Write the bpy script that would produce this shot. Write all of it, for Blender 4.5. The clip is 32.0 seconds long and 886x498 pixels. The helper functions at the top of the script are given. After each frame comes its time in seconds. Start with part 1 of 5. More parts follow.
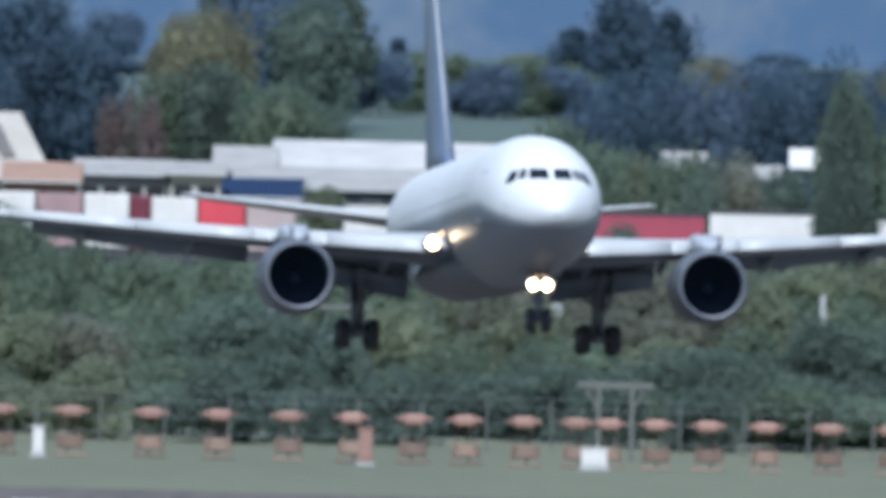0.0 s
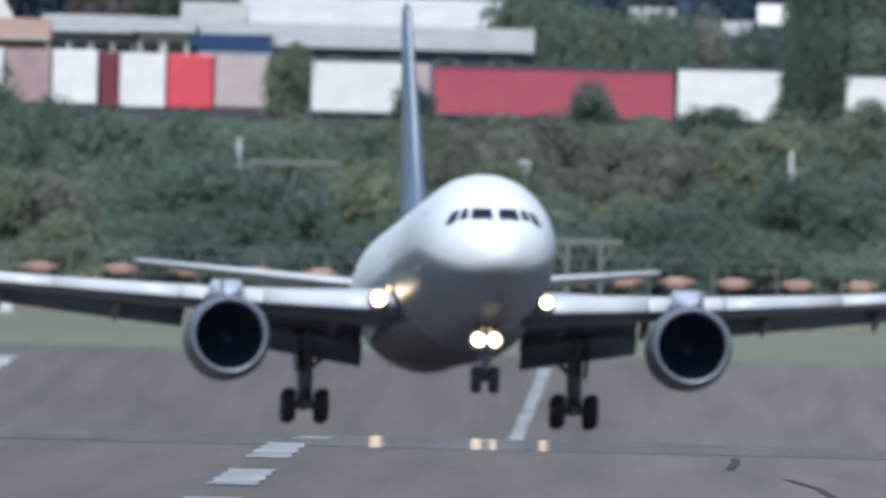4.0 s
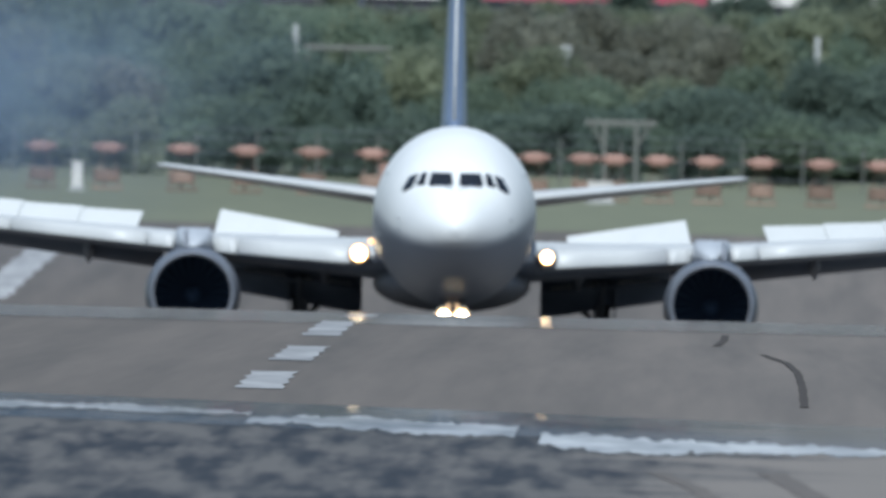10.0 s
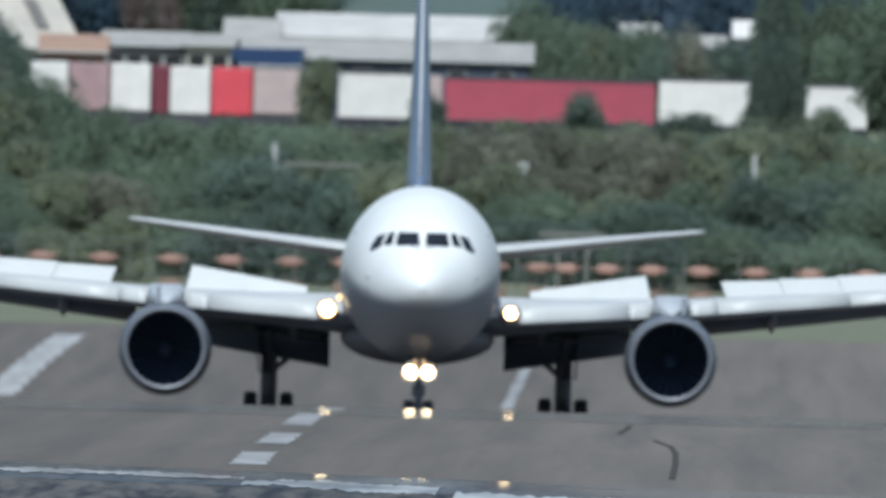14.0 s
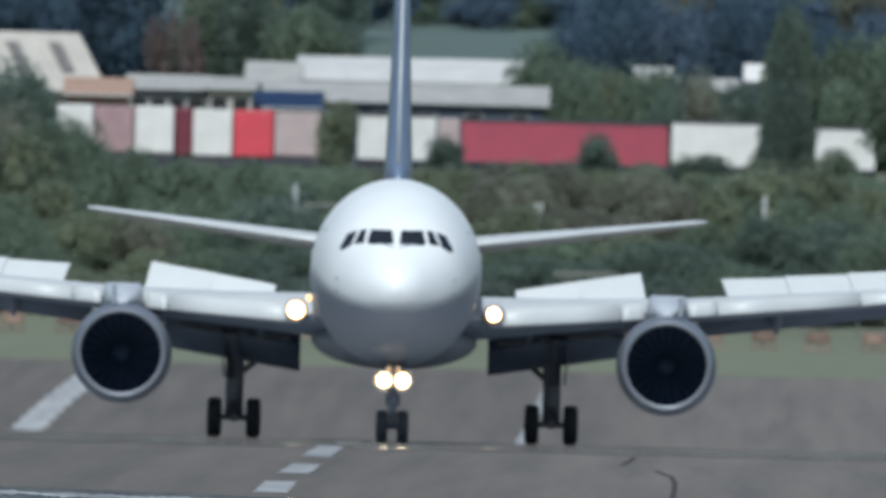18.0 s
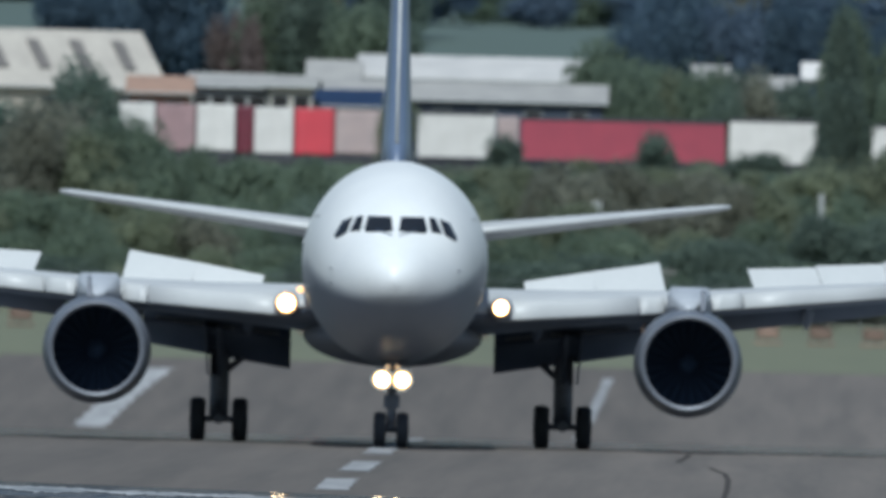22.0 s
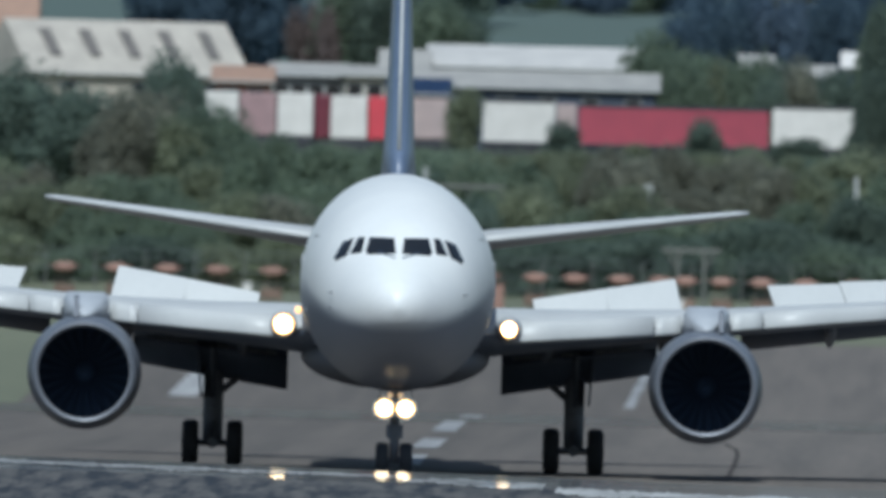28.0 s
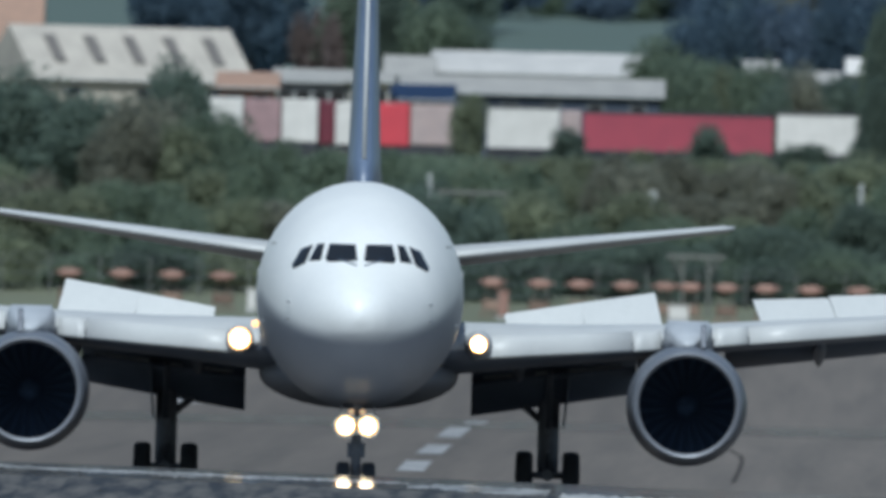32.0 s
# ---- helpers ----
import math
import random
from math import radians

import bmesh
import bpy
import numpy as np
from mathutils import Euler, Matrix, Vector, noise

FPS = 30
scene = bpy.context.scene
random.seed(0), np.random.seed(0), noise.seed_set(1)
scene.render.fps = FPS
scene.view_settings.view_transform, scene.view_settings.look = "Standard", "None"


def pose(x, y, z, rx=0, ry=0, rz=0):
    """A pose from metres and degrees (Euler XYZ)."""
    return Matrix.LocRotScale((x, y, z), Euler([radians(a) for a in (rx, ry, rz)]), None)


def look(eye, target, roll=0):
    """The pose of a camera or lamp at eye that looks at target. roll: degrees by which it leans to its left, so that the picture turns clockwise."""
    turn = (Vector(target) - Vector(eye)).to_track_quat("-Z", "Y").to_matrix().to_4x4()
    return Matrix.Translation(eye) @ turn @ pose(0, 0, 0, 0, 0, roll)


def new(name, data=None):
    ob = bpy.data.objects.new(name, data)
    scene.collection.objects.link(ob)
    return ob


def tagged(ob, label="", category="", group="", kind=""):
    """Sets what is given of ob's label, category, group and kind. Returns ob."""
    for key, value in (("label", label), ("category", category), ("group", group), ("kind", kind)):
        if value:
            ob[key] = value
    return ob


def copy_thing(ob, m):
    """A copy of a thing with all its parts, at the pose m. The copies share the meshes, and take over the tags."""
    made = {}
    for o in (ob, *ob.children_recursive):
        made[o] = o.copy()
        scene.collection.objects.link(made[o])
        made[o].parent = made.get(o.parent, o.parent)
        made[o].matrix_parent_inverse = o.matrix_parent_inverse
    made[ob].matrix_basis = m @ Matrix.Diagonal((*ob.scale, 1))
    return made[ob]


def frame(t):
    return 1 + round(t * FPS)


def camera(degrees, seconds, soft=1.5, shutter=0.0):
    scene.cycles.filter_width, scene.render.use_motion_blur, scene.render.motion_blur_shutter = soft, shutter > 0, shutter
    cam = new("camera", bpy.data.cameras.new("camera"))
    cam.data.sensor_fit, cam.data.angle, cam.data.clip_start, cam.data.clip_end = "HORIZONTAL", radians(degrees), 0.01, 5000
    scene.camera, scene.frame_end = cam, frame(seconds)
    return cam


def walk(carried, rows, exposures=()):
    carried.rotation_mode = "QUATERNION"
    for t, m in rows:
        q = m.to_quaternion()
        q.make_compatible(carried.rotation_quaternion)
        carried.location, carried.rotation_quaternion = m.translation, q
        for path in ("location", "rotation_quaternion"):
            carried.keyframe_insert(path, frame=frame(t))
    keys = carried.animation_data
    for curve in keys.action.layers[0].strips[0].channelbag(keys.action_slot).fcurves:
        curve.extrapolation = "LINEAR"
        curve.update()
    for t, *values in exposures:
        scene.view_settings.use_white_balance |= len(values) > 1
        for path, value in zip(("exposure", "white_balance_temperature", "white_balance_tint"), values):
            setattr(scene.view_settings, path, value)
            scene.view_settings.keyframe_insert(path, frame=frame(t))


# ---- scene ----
PATH = [
    (0.0, (0.00, -0.0, 2.900), (-13.17, 1706, 10.468)),
    (0.5, (0.00, -0.0, 2.900), (-12.31, 1706, 7.552)),
    (1.0, (0.00, -0.0, 2.900), (-12.08, 1706, 4.759)),
    (1.5, (0.00, -0.0, 2.900), (-11.10, 1706, 4.322)),
    (2.0, (0.00, -0.0, 2.900), (-11.10, 1706, 5.059)),
    (2.5, (0.00, -0.0, 2.900), (-11.23, 1706, 4.166)),
    (4.5, (0.00, -0.0, 2.900), (-11.57, 1706, 2.906)),
    (5.0, (0.00, -0.0, 2.900), (-11.95, 1706, 1.802)),
    (5.5, (0.00, -0.0, 2.900), (-11.84, 1706, -0.496)),
    (6.0, (0.00, -0.0, 2.900), (-12.96, 1706, -2.196)),
    (6.5, (0.00, -0.0, 2.900), (-14.49, 1706, -3.448)),
    (7.0, (0.00, -0.3, 2.902), (-14.23, 1706, -3.911)),
    (7.5, (0.08, -6.6, 2.942), (-13.75, 1706, -3.880)),
    (8.0, (0.24, -19.4, 3.024), (-13.91, 1706, -3.347)),
    (8.5, (0.46, -37.9, 3.214), (-13.60, 1706, -3.522)),
    (9.0, (0.69, -56.4, 3.404), (-13.09, 1706, -3.404)),
    (9.5, (0.92, -74.9, 3.584), (-13.19, 1706, -3.473)),
    (10.0, (1.14, -93.4, 3.764), (-13.69, 1706, -3.235)),
    (10.5, (1.37, -111.9, 3.944), (-14.05, 1706, -3.080)),
    (11.0, (1.59, -130.4, 4.123), (-13.76, 1706, -3.371)),
    (11.5, (1.82, -148.9, 4.273), (-13.83, 1706, -3.469)),
    (12.0, (2.05, -167.4, 4.421), (-13.17, 1706, -3.231)),
    (12.5, (2.27, -185.9, 4.451), (-13.33, 1706, -1.827)),
    (13.0, (2.50, -204.4, 4.481), (-12.64, 1706, 1.405)),
    (13.5, (2.72, -222.9, 4.511), (-12.54, 1706, 2.246)),
    (14.0, (2.95, -241.4, 4.541), (-11.98, 1706, 2.605)),
    (14.5, (3.18, -259.9, 4.585), (-11.45, 1706, 3.814)),
    (16.5, (3.46, -283.0, 4.640), (-13.61, 1706, 3.762)),
    (17.0, (3.46, -283.0, 4.640), (-13.74, 1706, 2.463)),
    (17.5, (3.46, -283.0, 4.640), (-13.24, 1706, 2.309)),
    (18.0, (3.46, -283.0, 4.640), (-13.04, 1706, 4.872)),
    (18.5, (3.46, -283.0, 4.640), (-12.91, 1706, 5.075)),
    (19.0, (3.46, -283.0, 4.640), (-12.46, 1706, 5.617)),
    (19.5, (3.46, -283.0, 4.640), (-13.71, 1706, 5.287)),
    (20.0, (3.46, -283.0, 4.640), (-14.79, 1706, 3.135)),
    (20.5, (3.46, -283.0, 4.640), (-14.98, 1706, 2.864)),
    (21.0, (3.46, -283.0, 4.640), (-14.83, 1706, 3.632)),
    (21.5, (3.51, -287.3, 4.688), (-15.42, 1706, 4.482)),
    (22.0, (3.64, -297.9, 4.808), (-16.55, 1706, 4.620)),
    (22.5, (3.85, -314.7, 4.997), (-17.04, 1706, 5.472)),
    (23.0, (4.07, -333.2, 5.205), (-17.06, 1706, 5.172)),
    (23.5, (4.30, -351.7, 5.414), (-17.42, 1706, 2.078)),
    (24.0, (4.52, -370.2, 5.622), (-17.19, 1706, 0.987)),
    (24.5, (4.75, -388.7, 5.852), (-17.99, 1706, 1.399)),
    (25.0, (4.98, -407.2, 6.082), (-19.17, 1706, 2.379)),
    (25.5, (5.20, -425.7, 6.271), (-18.92, 1706, 2.781)),
    (27.5, (5.50, -450.0, 6.520), (-20.67, 1706, 3.351)),
    (28.0, (5.50, -450.0, 6.520), (-20.55, 1706, 3.138)),
    (28.5, (5.50, -450.0, 6.520), (-20.72, 1706, 2.701)),
    (29.0, (5.50, -450.0, 6.520), (-20.48, 1706, 1.663)),
    (29.5, (5.50, -450.0, 6.520), (-20.43, 1706, -0.425)),
    (30.0, (5.50, -450.0, 6.520), (-21.07, 1706, -0.657)),
    (30.5, (5.50, -450.0, 6.520), (-21.72, 1706, 0.912)),
    (31.0, (5.50, -450.0, 6.520), (-21.68, 1706, 3.398)),
    (31.5, (5.50, -450.0, 6.520), (-21.51, 1706, 3.835)),
    (32.0, (5.50, -450.0, 6.520), (-20.85, 1706, 3.527)),
]
FLIGHT = [
    (0.0, -7.60, 1290.4, 5.05, 6.15, 1.90),
    (0.5, -7.49, 1272.5, 3.63, 5.92, 2.15),
    (1.0, -7.36, 1255.2, 2.52, 5.70, 2.40),
    (1.5, -7.27, 1238.3, 1.49, 5.40, 2.50),
    (2.0, -7.14, 1222.0, 0.14, 5.10, 2.60),
    (2.5, -7.09, 1206.0, -0.77, 4.99, 3.00),
    (4.5, -7.08, 1146.4, -3.21, 3.46, 3.20),
    (5.0, -7.47, 1138.0, -4.18, 2.55, 3.60),
    (5.5, -7.48, 1118.7, -4.74, 2.24, 3.75),
    (6.0, -7.69, 1105.3, -5.03, 1.92, 3.90),
    (6.5, -7.64, 1092.2, -5.19, 1.66, 3.90),
    (7.0, -7.45, 1079.3, -5.23, 1.40, 3.50),
    (7.5, -7.26, 1060.0, -5.18, 0.88, 2.90),
    (8.0, -7.06, 1040.0, -5.18, 0.35, 2.20),
    (8.5, -7.06, 1012.0, -5.05, 0.28, 1.74),
    (9.0, -7.03, 985.0, -4.73, 0.20, 1.24),
    (9.5, -7.20, 962.0, -4.48, 0.40, 1.12),
    (10.0, -7.07, 940.0, -4.21, 0.60, 0.78),
    (10.5, -6.74, 918.0, -3.96, 0.85, 0.76),
    (11.0, -6.55, 897.0, -3.65, 1.10, 0.82),
    (11.5, -6.24, 876.0, -3.35, 0.75, 0.76),
    (12.0, -5.93, 856.0, -3.03, 0.40, 0.98),
    (12.5, -6.12, 848.0, -2.81, 0.20, 1.07),
    (13.0, -5.84, 842.0, -2.64, 0.00, 1.14),
    (13.5, -5.82, 831.0, -2.43, 0.35, 0.74),
    (14.0, -5.88, 818.0, -2.24, 0.70, 0.48),
    (14.5, -5.79, 800.0, -2.05, 0.65, 0.78),
    (16.5, -5.72, 734.0, -1.21, 0.41, 0.83),
    (17.0, -5.82, 721.7, -1.04, 0.35, 0.57),
    (17.5, -6.08, 710.6, -0.96, 0.45, 0.33),
    (18.0, -6.04, 699.5, -0.88, 0.55, 0.16),
    (18.5, -6.34, 688.6, -0.85, 0.59, 0.18),
    (19.0, -6.39, 677.9, -0.81, 0.62, 0.24),
    (19.5, -6.48, 667.2, -0.77, 0.63, 0.27),
    (20.0, -6.69, 656.7, -0.72, 0.63, 0.27),
    (20.5, -6.69, 646.3, -0.68, 0.66, 0.22),
    (21.0, -6.72, 636.1, -0.64, 0.67, 0.14),
    (21.5, -6.73, 623.6, -0.61, 0.68, 0.10),
    (22.0, -6.77, 607.8, -0.58, 0.70, 0.11),
    (22.5, -6.60, 588.7, -0.54, 0.72, 0.13),
    (23.0, -6.39, 563.0, -0.50, 0.72, 0.11),
    (23.5, -6.54, 556.0, -0.52, 0.73, 0.03),
    (24.0, -6.58, 545.0, -0.53, 0.74, 0.03),
    (24.5, -6.42, 524.0, -0.52, 0.75, 0.03),
    (25.0, -6.52, 499.0, -0.49, 0.76, 0.00),
    (25.5, -6.26, 478.0, -0.47, 0.78, -0.09),
    (27.5, -5.95, 419.9, -0.56, 0.84, -0.21),
    (28.0, -6.06, 412.0, -0.59, 0.86, -0.21),
    (28.5, -6.07, 404.5, -0.61, 0.85, -0.17),
    (29.0, -6.22, 397.4, -0.63, 0.85, -0.14),
    (29.5, -6.25, 390.7, -0.64, 0.84, -0.08),
    (30.0, -6.33, 384.4, -0.64, 0.83, 0.01),
    (30.5, -6.31, 378.5, -0.64, 0.82, 0.08),
    (31.0, -6.33, 373.1, -0.65, 0.82, 0.11),
    (31.5, -6.37, 368.3, -0.65, 0.81, 0.11),
    (32.0, -6.41, 363.9, -0.64, 0.80, 0.07),
]


cam = camera(1.5, 32.0, soft=2.7)
cam.data.dof.use_dof, cam.data.dof.focus_distance, cam.data.dof.aperture_fstop = True, 540.0, 7.5
EXPOSURES = [(0, 0.50, 5550, 7), (6, 0.49, 5750, 6), (8, 0.40, 5780, 4), (10, 0.37, 5830, 3), (14, 0.34, 5900, 2), (19, 0.13, 5900, 2), (25, 0.03, 5800, 1), (32, 0.0, 5800, 1)]
walk(cam, [(t, look(eye, target, 1.4)) for t, eye, target in PATH], EXPOSURES)

# ---- sky, sun, exposure ----
SUN_ELEVATION, SUN_AZIMUTH = 53.0, 185.0  # degrees; azimuth from +y towards +x

world = bpy.data.worlds.new("sky")
scene.world = world
world.use_nodes = True
wn = world.node_tree
sky = wn.nodes.new("ShaderNodeTexSky")
sky.sky_type, sky.sun_disc = "NISHITA", False
sky.sun_elevation, sky.sun_rotation = radians(SUN_ELEVATION), radians(SUN_AZIMUTH)
sky.air_density, sky.dust_density = 1.0, 1.5
wn.links.new(sky.outputs["Color"], wn.nodes["Background"].inputs["Color"])
wn.nodes["Background"].inputs["Strength"].default_value = 0.07

sun_data = bpy.data.lights.new("sun", "SUN")
sun_data.energy, sun_data.angle, sun_data.color = 4.0, radians(1.2), (1.0, 0.965, 0.93)
sun = new("sun", sun_data)
ce = math.cos(radians(SUN_ELEVATION))
sun_way = Vector((ce * math.sin(radians(SUN_AZIMUTH)), ce * math.cos(radians(SUN_AZIMUTH)), math.sin(radians(SUN_ELEVATION))))
sun.matrix_world = look(sun_way * 100, (0, 0, 0))


# ---- materials ----
def material(name, colour, colour2=None, rough=0.6, metal=0.0, scale=3.0, fine=40.0, bump=0.0, vary=0.0, spec=0.5, stretch=(1, 1, 1), emit=0.0, span=(0.48, 0.95)):
    """Two scales of noise between two colours, a fine relief, and a shade that differs from object to object."""
    m = bpy.data.materials.new(name)
    m.use_nodes = True
    nt = m.node_tree
    b = nt.nodes["Principled BSDF"]
    b.inputs["Roughness"].default_value = rough
    b.inputs["Metallic"].default_value = metal
    b.inputs["Specular IOR Level"].default_value = spec
    c1 = (*colour, 1)
    c2 = (*(colour2 or [v * 0.75 for v in colour]), 1)
    geo = nt.nodes.new("ShaderNodeTexCoord")
    mp = nt.nodes.new("ShaderNodeMapping")
    mp.inputs["Scale"].default_value = stretch
    nt.links.new(geo.outputs["Object"], mp.inputs["Vector"])
    n1 = nt.nodes.new("ShaderNodeTexNoise")
    n1.inputs["Scale"].default_value, n1.inputs["Detail"].default_value = scale, 6
    n2 = nt.nodes.new("ShaderNodeTexNoise")
    n2.inputs["Scale"].default_value, n2.inputs["Detail"].default_value = fine, 3
    for n in (n1, n2):
        nt.links.new(mp.outputs["Vector"], n.inputs["Vector"])
    add = nt.nodes.new("ShaderNodeMath")
    add.operation = "MULTIPLY_ADD"
    nt.links.new(n2.outputs["Fac"], add.inputs[0])
    add.inputs[1].default_value = 0.4
    nt.links.new(n1.outputs["Fac"], add.inputs[2])
    ramp = nt.nodes.new("ShaderNodeValToRGB")
    ramp.color_ramp.elements[0].position, ramp.color_ramp.elements[1].position = span
    ramp.color_ramp.elements[0].color, ramp.color_ramp.elements[1].color = c1, c2
    nt.links.new(add.outputs[0], ramp.inputs["Fac"])
    last = ramp.outputs["Color"]
    if vary:
        info = nt.nodes.new("ShaderNodeObjectInfo")
        hsv = nt.nodes.new("ShaderNodeHueSaturation")
        rng = nt.nodes.new("ShaderNodeMapRange")
        rng.inputs["To Min"].default_value, rng.inputs["To Max"].default_value = 1 - vary, 1 + vary
        nt.links.new(info.outputs["Random"], rng.inputs["Value"])
        nt.links.new(rng.outputs["Result"], hsv.inputs["Value"])
        nt.links.new(last, hsv.inputs["Color"])
        last = hsv.outputs["Color"]
    nt.links.new(last, b.inputs["Base Color"])
    if bump:
        bp = nt.nodes.new("ShaderNodeBump")
        bp.inputs["Strength"].default_value, bp.inputs["Distance"].default_value = bump, 0.02
        nt.links.new(n2.outputs["Fac"], bp.inputs["Height"])
        nt.links.new(bp.outputs["Normal"], b.inputs["Normal"])
    if emit:
        b.inputs["Emission Color"].default_value = c1
        b.inputs["Emission Strength"].default_value = emit
    return m


